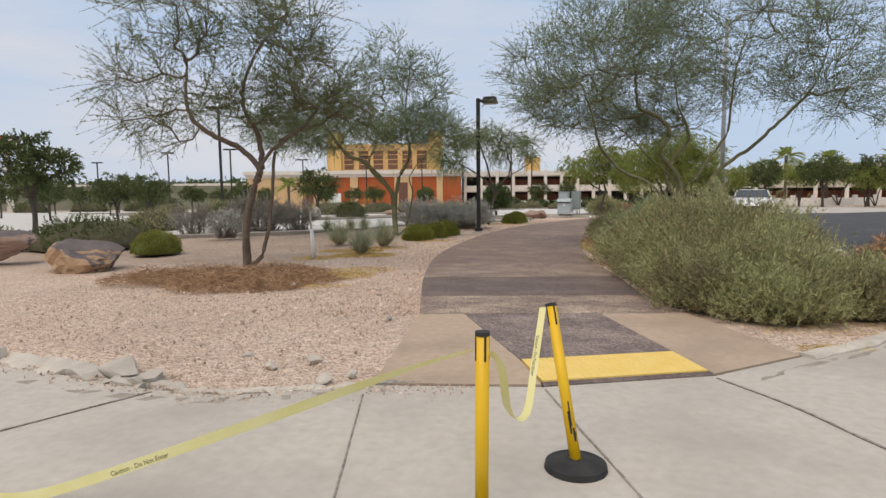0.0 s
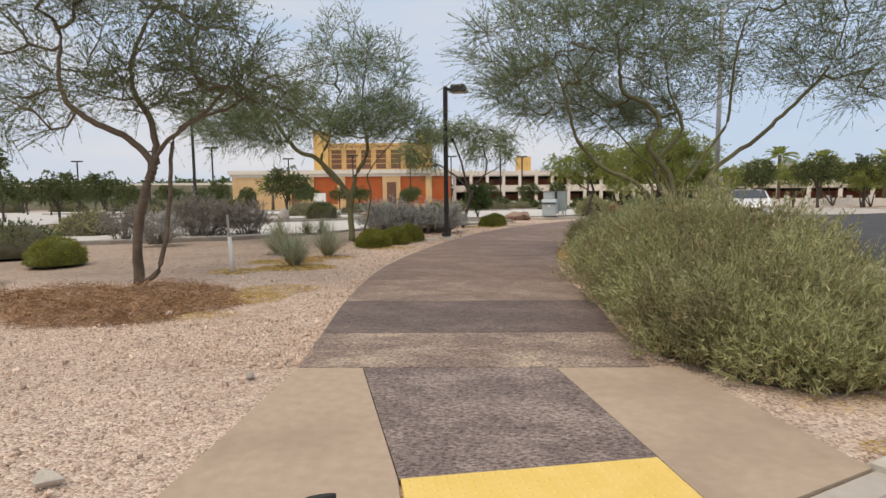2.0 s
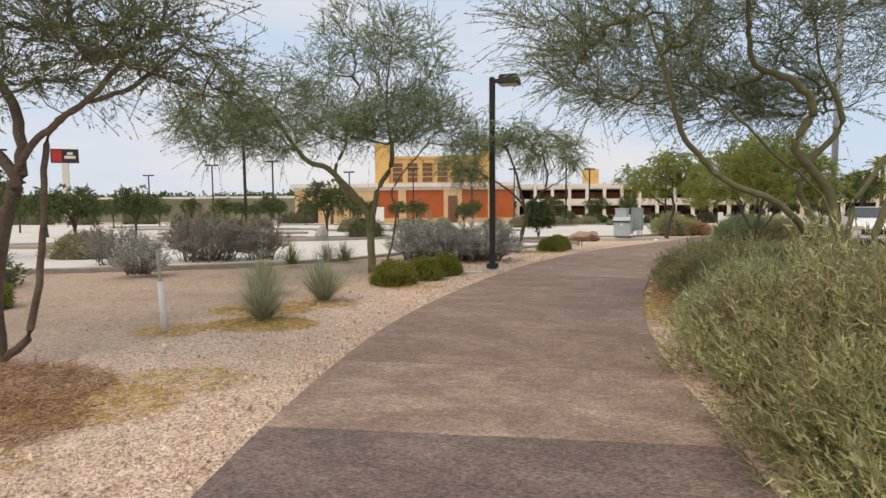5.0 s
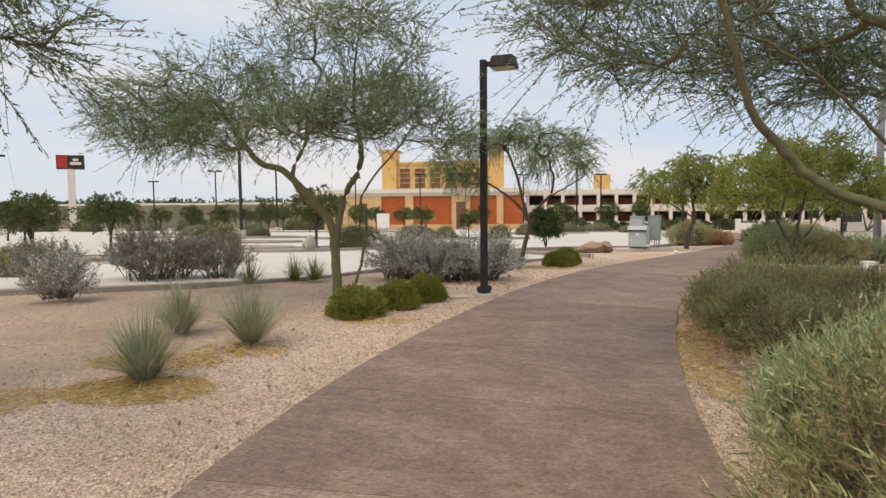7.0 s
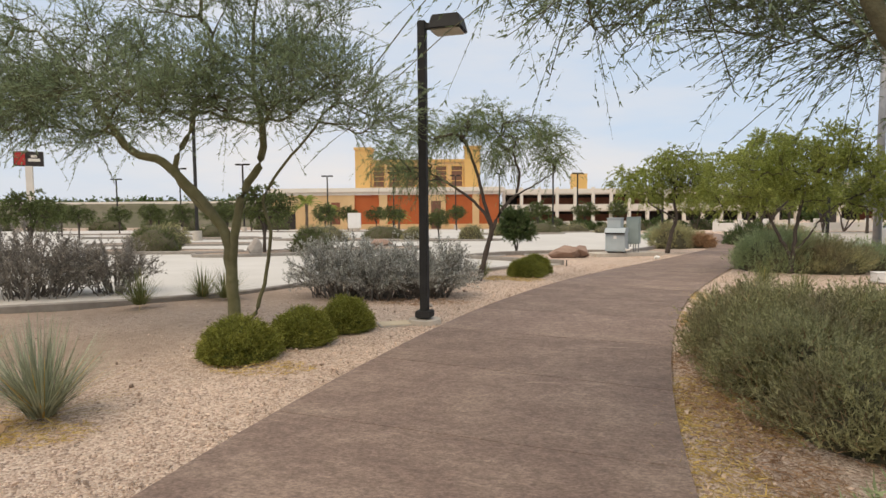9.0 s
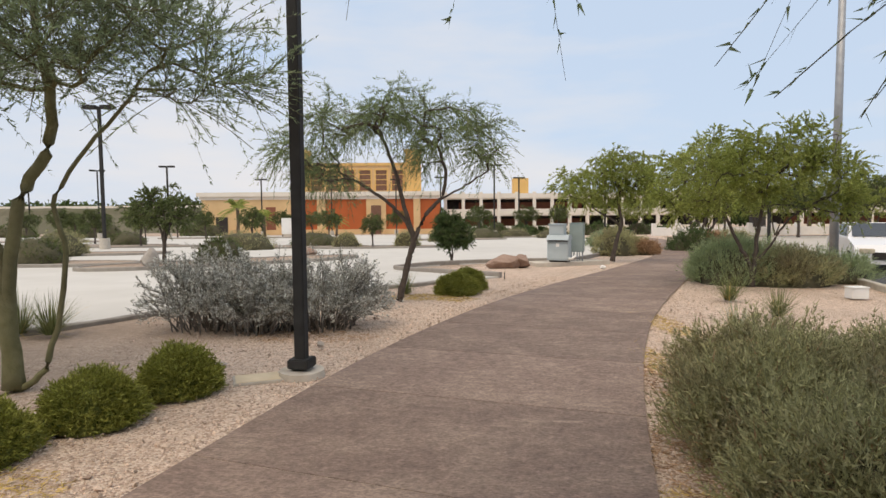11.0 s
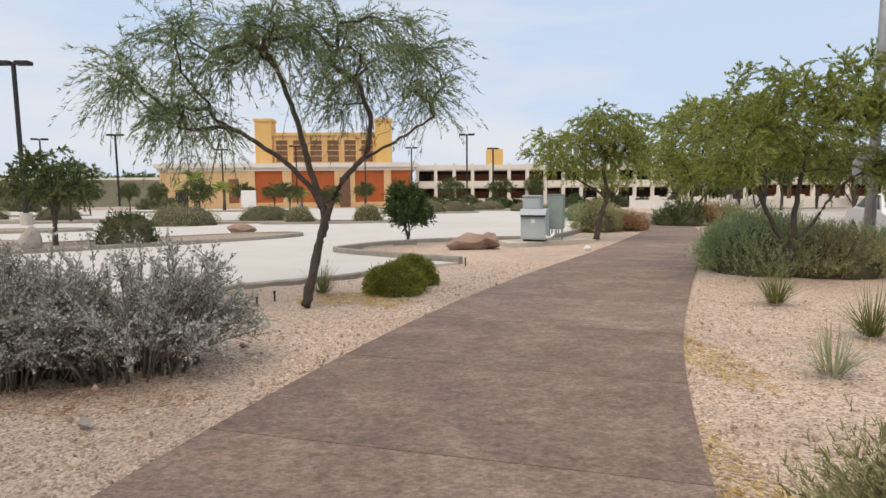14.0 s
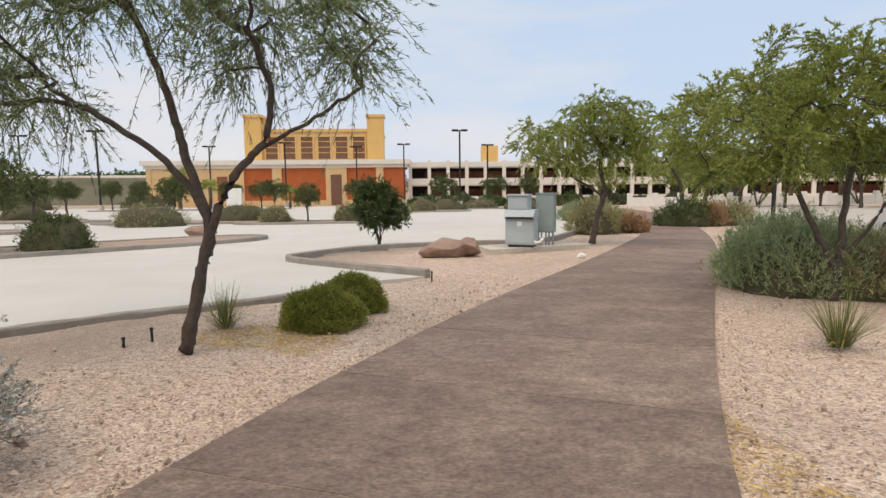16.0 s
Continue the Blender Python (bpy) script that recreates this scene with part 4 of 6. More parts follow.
def spill(seed):
    """Grit and chips washed along the gutter and the ramp's foot."""
    rng = np.random.default_rng(seed)
    line = spline(KERB_LEFT[2:] + [(0.2, 4.5)], 20)
    q = []
    for _ in range(2600):
        i = rng.integers(0, len(line))
        p = np.array([*line[i], 0.0]) + np.array([rng.normal(0, 0.06), -abs(rng.normal(0, 0.12)) - 0.02, 0])
        r = min(0.03, 0.003 + rng.exponential(0.004))
        m = np.array(Euler(rng.uniform(0, 6.3, 3)).to_matrix()) * r
        p[2] = -0.012 + r * 0.3
        for f in ((0, 1, 2), (0, 2, 1)):
            q.append(np.stack([p + m[f[0]], p + m[f[1]], p + m[f[2]]]))
            p = p + np.array([0, 0, r * 0.3])
    tagged(quads("gutter_grit", np.array(q), M_STONE), "grit and stone chips washed along the gutter", "gravel", kind="stuff")


spill(17)

# ---- trees ----
tree("palo_verde", -3.78, 11.55, "sparse feathery tree with leaning twin trunks forking at head height",
     [[(0.0, 0, 0.8), (0.2, 0, 1.55), (0.33, 0, 1.9), (0.53, 0, 2.18), (0.86, 0.05, 2.45), (1.25, 0.1, 2.76), (1.6, 0.2, 3.3)],
      [(0.01, 0, 0.8), (0.2, 0.01, 1.55), (0.31, 0, 1.86), (0.0, -0.05, 2.24), (-0.53, -0.1, 2.51), (-0.88, -0.1, 2.83), (-1.02, 0, 3.3), (-1.0, 0.1, 3.8)],
      [(0.02, 0.02, 0.8), (0.21, 0.03, 1.55), (0.33, 0.05, 1.88), (0.28, 0.1, 2.5), (0.03, 0.1, 3.03), (0.06, 0.15, 3.55), (0.29, 0.2, 4.07), (0.62, 0.2, 4.5)],
      [(0.3, 0.1, 0.3), (0.5, 0.1, 1.29), (0.59, 0.1, 2.19), (0.96, 0.1, 2.54), (1.52, 0.15, 2.74), (2.1, 0.2, 3.2)]],
     [(-1.7, 0, 3.35, 0.85, 1.2, 0.8, 1.6), (-1.5, 0, 2.6, 0.85, 0.9, 0.35, 0.7), (-1.2, 0, 4.4, 1.0, 1.3, 0.7, 2), (0.0, 0, 4.7, 1.1, 1.4, 0.7, 2.4), (0.9, 0, 4.4, 0.9, 1.2, 0.7, 2.2), (1.3, 0, 3.5, 0.75, 1.1, 0.6, 2.6), (0.4, 0, 3.1, 0.8, 0.9, 0.5, 1.8), (1.95, 0.2, 3.0, 0.6, 0.9, 0.45, 1.6), (-0.5, 0, 3.2, 0.7, 0.8, 0.5, 1.0)],
     M_BARK, M_LEAF_OLIVE, 11, 260, 14, 21, (0.058, 0.0105), 0.05, 0.62, 0.068, spray=1.3, lift=0.2)
tree("palo_verde", -1.5, 19.1, "slender feathery tree with an olive trunk forking low",
     [[(-0.06, 0, 1.1), (-0.21, 0, 1.5), (-0.88, 0, 2.24), (-1.5, 0, 2.56), (-2.2, 0.1, 3.5), (-2.8, 0.1, 4.2)],
      [(-0.05, 0.02, 1.05), (-0.2, 0.02, 1.45), (-0.8, 0.02, 2.15), (-0.55, 0.1, 2.9), (-0.48, 0.1, 3.55), (0.1, 0.1, 4.7)],
      [(0.0, 0, 0.95), (0.15, 0, 1.8), (0.48, 0, 2.5), (0.37, 0, 3.7), (0.55, 0, 5.2)],
      [(0.35, 0, 0.27), (0.55, 0, 1.3), (0.48, 0, 1.85), (1.0, 0, 2.5), (1.4, 0, 3.0)]],
     [(-3.4, 0, 3.4, 1.1, 1.1, 0.75, 5.0), (-2.2, 0, 3.1, 1.0, 1.1, 0.6, 3.2), (-2.2, 0, 4.0, 0.9, 1.0, 0.6, 1.6), (-1.0, 0, 3.9, 0.8, 1.0, 0.9, 1.8), (0.0, 0, 5.3, 0.9, 1.0, 0.9, 2.4), (0.8, 0, 4.6, 0.9, 1.0, 0.9, 2.4), (1.0, 0, 3.4, 0.8, 1.0, 0.6, 2), (0.1, 0, 3.3, 0.7, 0.9, 0.6, 1.2), (-0.9, 0, 4.9, 0.5, 0.7, 0.5, 0.8), (2.0, -0.3, 3.0, 0.7, 1.0, 0.5, 1.4), (-0.4, -0.9, 3.1, 0.9, 0.7, 0.5, 2.0), (0.9, -0.9, 3.2, 0.9, 0.7, 0.5, 2.0)],
     M_BARK_GREEN, M_LEAF_PALE, 12, 460, 14, 23, (0.058, 0.0108), 0.05, 0.55, 0.082, spray=1.2, lift=0.25)
tree("palo_verde", 5.6, 13.6, "broad vase-shaped feathery tree with olive limbs over the walkway",
     [[(-0.45, -0.25, 0.8), (-1.15, -0.6, 1.5), (-1.7, -0.6, 1.75), (-2.0, -0.6, 2.02), (-2.25, -0.6, 2.35), (-2.37, -0.6, 2.85), (-2.6, -0.5, 3.6)],
      [(-0.2, -0.1, 0.8), (-0.48, -0.1, 1.6), (-1.03, -0.1, 2.1), (-1.35, -0.1, 2.45), (-1.7, -0.1, 2.75), (-2.1, -0.1, 2.95), (-2.7, -0.1, 3.0)],
      [(-0.1, 0.1, 0.8), (-0.23, 0.2, 1.64), (-0.65, 0.2, 2.2), (-0.45, 0.2, 2.65), (-0.7, 0.2, 3.0), (-1.15, 0.2, 3.2), (-1.22, 0.25, 3.6), (-1.3, 0.3, 4.3), (-1.8, 0.4, 4.9)],
      [(0.25, 0.2, 0.8), (0.68, 0.4, 1.7), (1.5, 0.4, 2.33), (2.12, 0.4, 2.9), (2.86, 0.4, 3.7), (3.2, 0.4, 4.7)],
      [(0.05, 0.25, 0.8), (0.2, 0.4, 1.57), (0.98, 0.6, 2.59), (1.08, 0.6, 3.23), (1.17, 0.6, 4.1), (1.4, 0.6, 4.9)],
      [(-0.1, 0.4, 0.9), (-0.3, 0.8, 1.8), (0.3, 1.0, 2.6), (0.1, 1.2, 3.4), (0.0, 1.4, 4.6)]],
     [(-3.0, 0.2, 4.1, 1.1, 1.7, 0.9, 3.6), (-2.7, 0.2, 3.2, 1.1, 1.3, 0.5, 2.0), (-1.6, 0.2, 5.2, 1.5, 1.8, 1.0, 4.2), (0.3, 0.2, 5.5, 1.4, 1.9, 1.0, 4.0), (-0.7, 0.2, 4.2, 0.9, 1.2, 0.7, 2.0), (2.2, 0.3, 5.2, 1.4, 1.7, 0.9, 3.4), (3.3, 0.4, 4.1, 1.3, 1.5, 0.9, 3.4), (4.1, 0.4, 3.3, 0.8, 1.2, 0.6, 1.6), (2.5, 0.3, 3.7, 0.8, 1.0, 0.5, 1.4), (1.3, 0.8, 4.2, 0.7, 1.0, 0.6, 1.0), (-1.6, -1.5, 4.2, 1.2, 1.0, 0.9, 2.6), (-2.3, 1.7, 3.6, 1.4, 1.2, 0.7, 3.4), (-0.7, 1.9, 3.9, 1.2, 1.3, 0.7, 2.6), (1.2, 2.0, 3.9, 1.2, 1.2, 0.7, 2.0), (-1.2, 1.4, 2.95, 0.9, 0.7, 0.35, 2.2), (0.0, 1.8, 2.95, 0.9, 0.8, 0.4, 2.0)],
     M_BARK_GREEN, M_LEAF_PALE, 13, 880, 13, 17, (0.056, 0.0105), 0.05, 0.62, 0.062, spray=1.3, lift=0.35)
tree("mesquite", 1.87, 25.0, "weeping tree with a dark forked trunk and thin grey-green leaves",
     [[(0.18, 0, 0.7), (0.29, 0, 1.13), (0.16, 0, 1.67), (0.05, 0, 2.11), (-0.09, 0, 2.64), (-0.27, 0, 3.1)],
      [(0.18, 0.01, 0.72), (0.3, 0, 1.18), (0.58, 0, 1.72), (0.85, 0, 1.98), (1.02, 0, 2.25), (1.26, 0, 2.34)],
      [(0.18, 0.02, 0.71), (0.3, 0.02, 1.2), (0.6, 0.03, 1.75), (0.87, 0.04, 1.97), (1.3, 0.05, 2.22), (1.76, 0.05, 2.5)],
      [(0.17, 0.02, 0.72), (0.28, 0.02, 1.15), (0.15, 0.05, 1.5), (-0.19, 0.1, 1.88), (-0.77, 0.1, 2.29), (-1.15, 0.15, 2.5)],
      [(0.18, -0.02, 0.7), (0.31, -0.02, 1.2), (0.59, -0.03, 1.73), (0.84, -0.04, 1.98), (0.92, -0.05, 2.5), (0.75, -0.1, 3.0)]],
     [(-1.7, 0, 3.0, 0.65, 0.9, 0.5, 2.2), (-0.9, 0, 3.55, 0.8, 1.0, 0.45, 2.4), (0.1, 0, 3.75, 0.8, 1.0, 0.4, 2.2), (1.0, 0, 3.4, 0.7, 0.9, 0.5, 2.2), (1.6, 0, 3.0, 0.4, 0.8, 0.5, 1.5), (-1.3, 0, 2.5, 0.7, 0.8, 0.25, 1), (0.5, 0, 2.95, 0.6, 0.7, 0.35, 0.8)],
     M_BARK_DARK, M_LEAF_WILLOW, 14, 180, 12, 19, (0.08, 0.011), 0.45, 0.5, 0.058, sag=0.0, spray=1.1)
tree("mesquite", 9.5, 36.6, "small leaning tree with a dark trunk and bright green leaves", [[(0.15, 0, 0.8), (0.35, 0, 1.5), (0.2, 0, 2.2), (0.3, 0, 3.0)], [(0.15, 0, 0.8), (0.25, 0.1, 1.4), (-0.5, 0.1, 1.9), (-1.1, 0.1, 2.3)]],
     [(0.2, 0, 3.7, 1.2, 1.3, 0.8, 4), (-1.3, 0, 3.0, 1.0, 1.2, 0.7, 3), (1.2, 0, 2.9, 0.9, 1.1, 0.6, 2), (-0.3, 0.1, 2.6, 1.0, 1.0, 0.5, 1)], M_BARK_DARK, M_LEAF_BRIGHT, 15, 130, 9, 24, (0.11, 0.03), 0.5, 0.45, 0.085)
tree("mesquite", 9.8, 26.9, "dense bright green tree with a dark forked trunk", [[(-0.05, 0, 0.5), (-0.35, 0, 1.0), (-0.6, 0.1, 1.6), (-1.0, 0.1, 2.2)], [(0.05, 0, 0.5), (0.15, 0.1, 1.1), (0.3, 0.2, 1.7), (0.5, 0.3, 2.4)], [(0.05, 0.02, 0.45), (0.45, -0.05, 1.0), (0.75, -0.1, 1.5), (1.3, -0.2, 1.9)]],
     [(-1.2, 0.2, 2.3, 1.0, 1.2, 0.7, 3), (0.1, 0.2, 2.7, 1.2, 1.3, 0.8, 4), (1.4, 0.1, 2.4, 1.0, 1.2, 0.8, 3), (0.9, -0.2, 3.2, 0.8, 0.9, 0.5, 1.4), (-0.2, 0.6, 3.2, 0.9, 0.9, 0.5, 1.2), (2.2, 0.1, 1.9, 0.6, 0.8, 0.5, 1)], M_BARK_DARK, M_LEAF_BRIGHT, 16, 240, 12, 30, (0.065, 0.019), 0.2, 0.36, 0.06)
far_tree = tree("mesquite", 17.6, 47.5, "tall feathery green tree with several dark trunks", [[(-0.3, 0, 1.0), (-0.5, 0, 2.0), (-1.2, 0.1, 3.2)], [(0.3, 0.1, 1.0), (0.6, 0.1, 2.0), (0.9, 0.2, 3.6)], [(0.7, 0.1, 0.9), (1.5, 0.2, 2.0), (2.6, 0.2, 3.2)]],
     [(-1.8, 0, 4.2, 1.8, 1.8, 1.4, 3), (0.6, 0, 5.2, 2.0, 2.0, 1.5, 4), (2.9, 0.1, 4.5, 1.8, 1.8, 1.4, 3), (0.5, 0, 3.4, 2.0, 1.8, 0.7, 2)], M_BARK_DARK, M_LEAF_BRIGHT, 17, 140, 8, 15, (0.17, 0.055), 0.2, 0.6, 0.11)
round_tree = tree("young_tree", 3.25, 36.5, "small round dark green tree on the gravel peninsula", [[(0.02, 0, 0.35), (0.0, 0, 0.8)], [(0.05, 0, 0.3), (0.2, 0, 0.7)], [(-0.04, 0, 0.3), (-0.2, 0.1, 0.7)]],
     [(0, 0, 1.15, 0.75, 0.75, 0.62, 4), (-0.15, 0, 1.6, 0.5, 0.5, 0.35, 1.5), (0.3, 0.1, 0.85, 0.6, 0.6, 0.35, 1.2)], M_BARK_DARK, M_LEAF_DARK, 18, 170, 10, 16, (0.07, 0.026), 0.0, 0.22, 0.05)
lot_tree = tree("lot_tree", -7.4, 35.7, "small round dark green parking-lot tree with a thin trunk", [[(0.02, 0, 0.8), (0.05, 0, 1.6), (0.0, 0, 2.2)], [(0.02, 0, 0.8), (0.2, 0.1, 1.5), (0.7, 0.1, 2.1)], [(0.0, 0, 0.8), (-0.2, 0.1, 1.5), (-0.7, 0, 2.1)]],
     [(-0.5, 0, 2.1, 0.9, 0.9, 0.6, 3), (0.6, 0, 2.0, 0.85, 0.9, 0.6, 3), (0.1, 0, 2.6, 0.8, 0.8, 0.45, 2)], M_BARK_DARK, M_LEAF_LOT, 19, 90, 8, 11, (0.115, 0.045), 0.25, 0.3, 0.07, group="parking-lot trees")
for px, py, s, turn in ((-14.6, 21.6, 1.2, 70), (-1.5, 53.5, 0.75, 120), (-14.8, 27.5, 0.8, 200), (-16.5, 34.0, 0.9, 20), (-21, 31, 0.95, 150), (-26, 40, 1.0, 260), (-12, 62, 1.0, 90), (-19, 58, 1.05, 310), (-29, 70, 1.1, 45), (-37, 78, 1.2, 100), (-46, 86, 1.2, 10), (-27, 92, 1.2, 130), (-14, 96, 1.2, 190), (-3, 104, 1.3, 240), (8.5, 92, 1.35, 33), (-38, 52, 1.0, 77), (-52, 66, 1.1, 290), (-60, 92, 1.2, 15), (16, 100, 1.4, 160), (-9, 80, 1.1, 350), (-33, 60, 1.0, 12), (-42, 70, 1.1, 80), (-50, 78, 1.2, 200), (-34, 100, 1.3, 140), (-42, 104, 1.3, 33), (-52, 106, 1.3, 280), (-20, 104, 1.3, 60), (-66, 100, 1.4, 120), (-74, 92, 1.3, 330), (-30, 82, 1.1, 220), (21.5, 104, 1.5, 80), (-60, 60, 1.2, 170), (34, 78, 1.8, 20), (39, 73, 1.9, 70), (44, 70, 2.0, 130), (50, 71, 2.0, 190), (56, 74, 2.1, 250), (62, 77, 2.0, 310), (69, 80, 2.1, 40), (77, 84, 2.2, 100)):
    c = copy_thing(lot_tree, pose(px, py, level(py), 0, 0, turn))
    c.scale = (s, s, s)
for px, py, s, turn in ((46, 78, 0.95, 40), (53, 74, 0.8, 100), (38, 92, 0.9, 200), (60, 80, 0.95, 290), (68, 86, 0.9, 10), (31, 98, 0.8, 120), (78, 84, 1.0, 60), (25.5, 64, 0.75, 150), (37, 77, 0.8, 220), (43, 84, 1.0, 310), (49, 70, 0.75, 20), (57, 87, 1.1, 170), (64, 76, 0.9, 80), (72, 93, 1.1, 250)):
    c = copy_thing(far_tree, pose(px, py, level(py), 0, 0, turn))
    c.scale = (s, s, s)
    c["label"] = "tall green street tree across the road"



def palm(x, y, h, s, seed):
    rng = np.random.default_rng(seed)
    top = thing("palm_tree", x, y, level(y), "small green palm tree in front of the mall", "palm tree", "palms by the mall")
    tubes("trunk", [([(0, 0, 0), (0.05, 0, h * 0.5), (0.02, 0.05, h)], (0.22 * s, 0.17 * s, 0.2 * s), 9)], M_BARK, top)
    q = []
    for k in range(26):
        az, el = rng.uniform(0, 6.28), rng.uniform(-0.3, 1.25)
        w = np.array([math.cos(az) * math.cos(el), math.sin(az) * math.cos(el), math.sin(el)])
        side = np.array([-math.sin(az), math.cos(az), 0])
        for f in np.linspace(0.15, 1, 14):
            p = np.array([0, 0, h]) + w * 2.0 * s * f + np.array([0, 0, -0.9 * s * f * f])
            for d in (-1, 1):
                tip = p + (side * d * 0.55 + w * 0.4 + np.array([0, 0, -0.25])) * s * (1.1 - 0.6 * f)
                q.append(np.stack([p, (p + tip) / 2 + w * 0.06 * s, tip, (p + tip) / 2 - w * 0.06 * s]))
    tagged(quads("fronds", np.array(q), M_LEAF_BRIGHT, top), kind="stuff")


palm(-25.4, 100, 4.2, 1.25, 1)
palm(-22.5, 103, 3.0, 1.1, 2)
palm(-12, 104, 2.2, 1.0, 3)
palm(52, 92, 7.5, 1.3, 4)
palm(57, 90, 6.8, 1.3, 5)
palm(71, 96, 7.5, 1.4, 6)

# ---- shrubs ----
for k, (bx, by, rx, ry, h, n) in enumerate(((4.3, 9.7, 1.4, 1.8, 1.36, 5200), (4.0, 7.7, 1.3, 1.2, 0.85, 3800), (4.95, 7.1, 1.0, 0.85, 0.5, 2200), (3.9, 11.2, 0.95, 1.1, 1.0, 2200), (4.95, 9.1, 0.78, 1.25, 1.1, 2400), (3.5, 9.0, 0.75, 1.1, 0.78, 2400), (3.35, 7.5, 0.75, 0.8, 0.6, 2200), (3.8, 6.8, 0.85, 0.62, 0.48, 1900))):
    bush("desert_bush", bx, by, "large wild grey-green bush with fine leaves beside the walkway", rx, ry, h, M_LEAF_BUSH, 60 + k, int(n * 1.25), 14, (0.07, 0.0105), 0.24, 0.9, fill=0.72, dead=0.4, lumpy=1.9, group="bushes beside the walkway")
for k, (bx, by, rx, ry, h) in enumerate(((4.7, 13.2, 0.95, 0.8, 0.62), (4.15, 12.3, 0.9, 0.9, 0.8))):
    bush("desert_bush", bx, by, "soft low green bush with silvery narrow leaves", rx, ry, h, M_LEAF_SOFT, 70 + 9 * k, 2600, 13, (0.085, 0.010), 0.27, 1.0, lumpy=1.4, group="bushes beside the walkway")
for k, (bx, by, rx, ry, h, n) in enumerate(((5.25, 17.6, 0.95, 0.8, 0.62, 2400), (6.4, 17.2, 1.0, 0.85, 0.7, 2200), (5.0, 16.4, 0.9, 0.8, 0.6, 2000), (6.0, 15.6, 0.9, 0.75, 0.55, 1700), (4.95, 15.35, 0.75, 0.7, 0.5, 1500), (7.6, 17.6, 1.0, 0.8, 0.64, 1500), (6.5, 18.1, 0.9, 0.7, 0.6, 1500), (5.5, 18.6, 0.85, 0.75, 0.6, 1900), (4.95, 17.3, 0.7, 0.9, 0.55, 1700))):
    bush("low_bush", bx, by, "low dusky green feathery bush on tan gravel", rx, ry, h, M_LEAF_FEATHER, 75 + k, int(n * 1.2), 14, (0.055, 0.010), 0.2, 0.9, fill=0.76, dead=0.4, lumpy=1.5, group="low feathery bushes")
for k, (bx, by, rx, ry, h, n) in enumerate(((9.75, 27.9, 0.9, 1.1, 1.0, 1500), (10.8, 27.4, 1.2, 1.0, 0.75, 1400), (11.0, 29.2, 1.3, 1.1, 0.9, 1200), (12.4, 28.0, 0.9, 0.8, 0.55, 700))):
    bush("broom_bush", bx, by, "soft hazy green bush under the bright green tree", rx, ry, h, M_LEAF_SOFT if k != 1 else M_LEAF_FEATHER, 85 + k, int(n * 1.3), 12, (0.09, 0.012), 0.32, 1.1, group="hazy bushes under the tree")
for k, (bx, by, rx, ry, h, m) in enumerate(((16.6, 45.6, 1.5, 1.3, 1.1, M_LEAF_DARK), (18.9, 46.4, 1.6, 1.2, 1.0, M_LEAF_FEATHER), (17.6, 45.2, 0.6, 0.5, 0.9, M_DRY), (11.0, 41.2, 0.9, 0.9, 1.2, M_LEAF_FEATHER), (12.1, 42.6, 1.1, 1.0, 0.7, M_LEAF_FEATHER), (12.6, 41.6, 0.5, 0.5, 0.45, M_DRY), (14.0, 52.0, 1.6, 1.4, 0.9, M_LEAF_PALE), (15.5, 57.0, 1.8, 1.4, 0.9, M_LEAF_FEATHER), (6.45, 8.3, 0.6, 0.6, 0.5, M_DRY))):
    bush("wild_bush", bx, by, "wild bush with dry reddish twigs" if m is M_DRY else "wild dusky green bush beside the walkway", rx, ry, h, m, 95 + k, 900, 9, (0.12, 0.022), 0.3, 0.7)
for k, (bx, by, r, h, n) in enumerate(((-0.72, 17.42, 0.41, 0.38, 2900), (-0.24, 18.2, 0.35, 0.38, 2400), (0.13, 19.0, 0.33, 0.39, 2400), (3.05, 26.1, 0.45, 0.4, 2800), (3.32, 26.95, 0.4, 0.44, 2000), (-6.95, 14.6, 0.54, 0.5, 2000))):
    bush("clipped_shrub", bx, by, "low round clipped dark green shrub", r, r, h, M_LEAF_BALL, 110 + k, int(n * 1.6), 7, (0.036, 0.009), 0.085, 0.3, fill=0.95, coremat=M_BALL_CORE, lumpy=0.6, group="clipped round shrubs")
for k, (bx, by, r, h) in enumerate(((-5.5, 36.2, 0.9, 1.1), (-3.2, 53.0, 0.9, 1.0), (0.8, 53.6, 0.9, 1.1), (-13.0, 37.0, 1.2, 1.1), (-17.0, 45.0, 1.5, 1.2), (-9.5, 52.0, 1.9, 1.2), (-6.0, 57.0, 1.9, 1.1), (3.2, 68, 1.2, 1.2), (5.5, 74, 1.3, 1.2), (8.2, 80, 2.0, 1.2), (12.0, 84, 2.0, 1.1), (16.0, 80, 2.2, 1.1), (-22.0, 62, 1.6, 1.2), (-30.0, 66, 1.8, 1.2), (-11.0, 22.8, 1.0, 0.8), (-9.6, 16.4, 1.6, 0.75), (-12.5, 15.5, 1.6, 0.7))):
    bush("rounded_bush", bx, by, "rounded olive bush in a parking-lot island" if by > 30 else "spreading low olive bush in the planting bed", r, r * 0.9, h, M_LEAF_FEATHER if k % 3 else M_LEAF_LOT, 130 + k, 900, 7, (0.09, 0.022), 0.14, 0.5, fill=0.92, group="rounded bushes")
sage("sagebrush", 0.85, 22.25, "airy silver-grey shrub with small leaves", 1.12, 0.9, 1.08, 31, None, 150, 96)
sage("sagebrush", -0.75, 22.3, "airy silver-grey shrub with small leaves", 1.15, 0.85, 1.05, 32, None, 140, 88)
sage("sagebrush", 0.05, 21.95, "low silver-grey shrub between two larger ones", 0.8, 0.6, 0.9, 37, None, 90, 80)
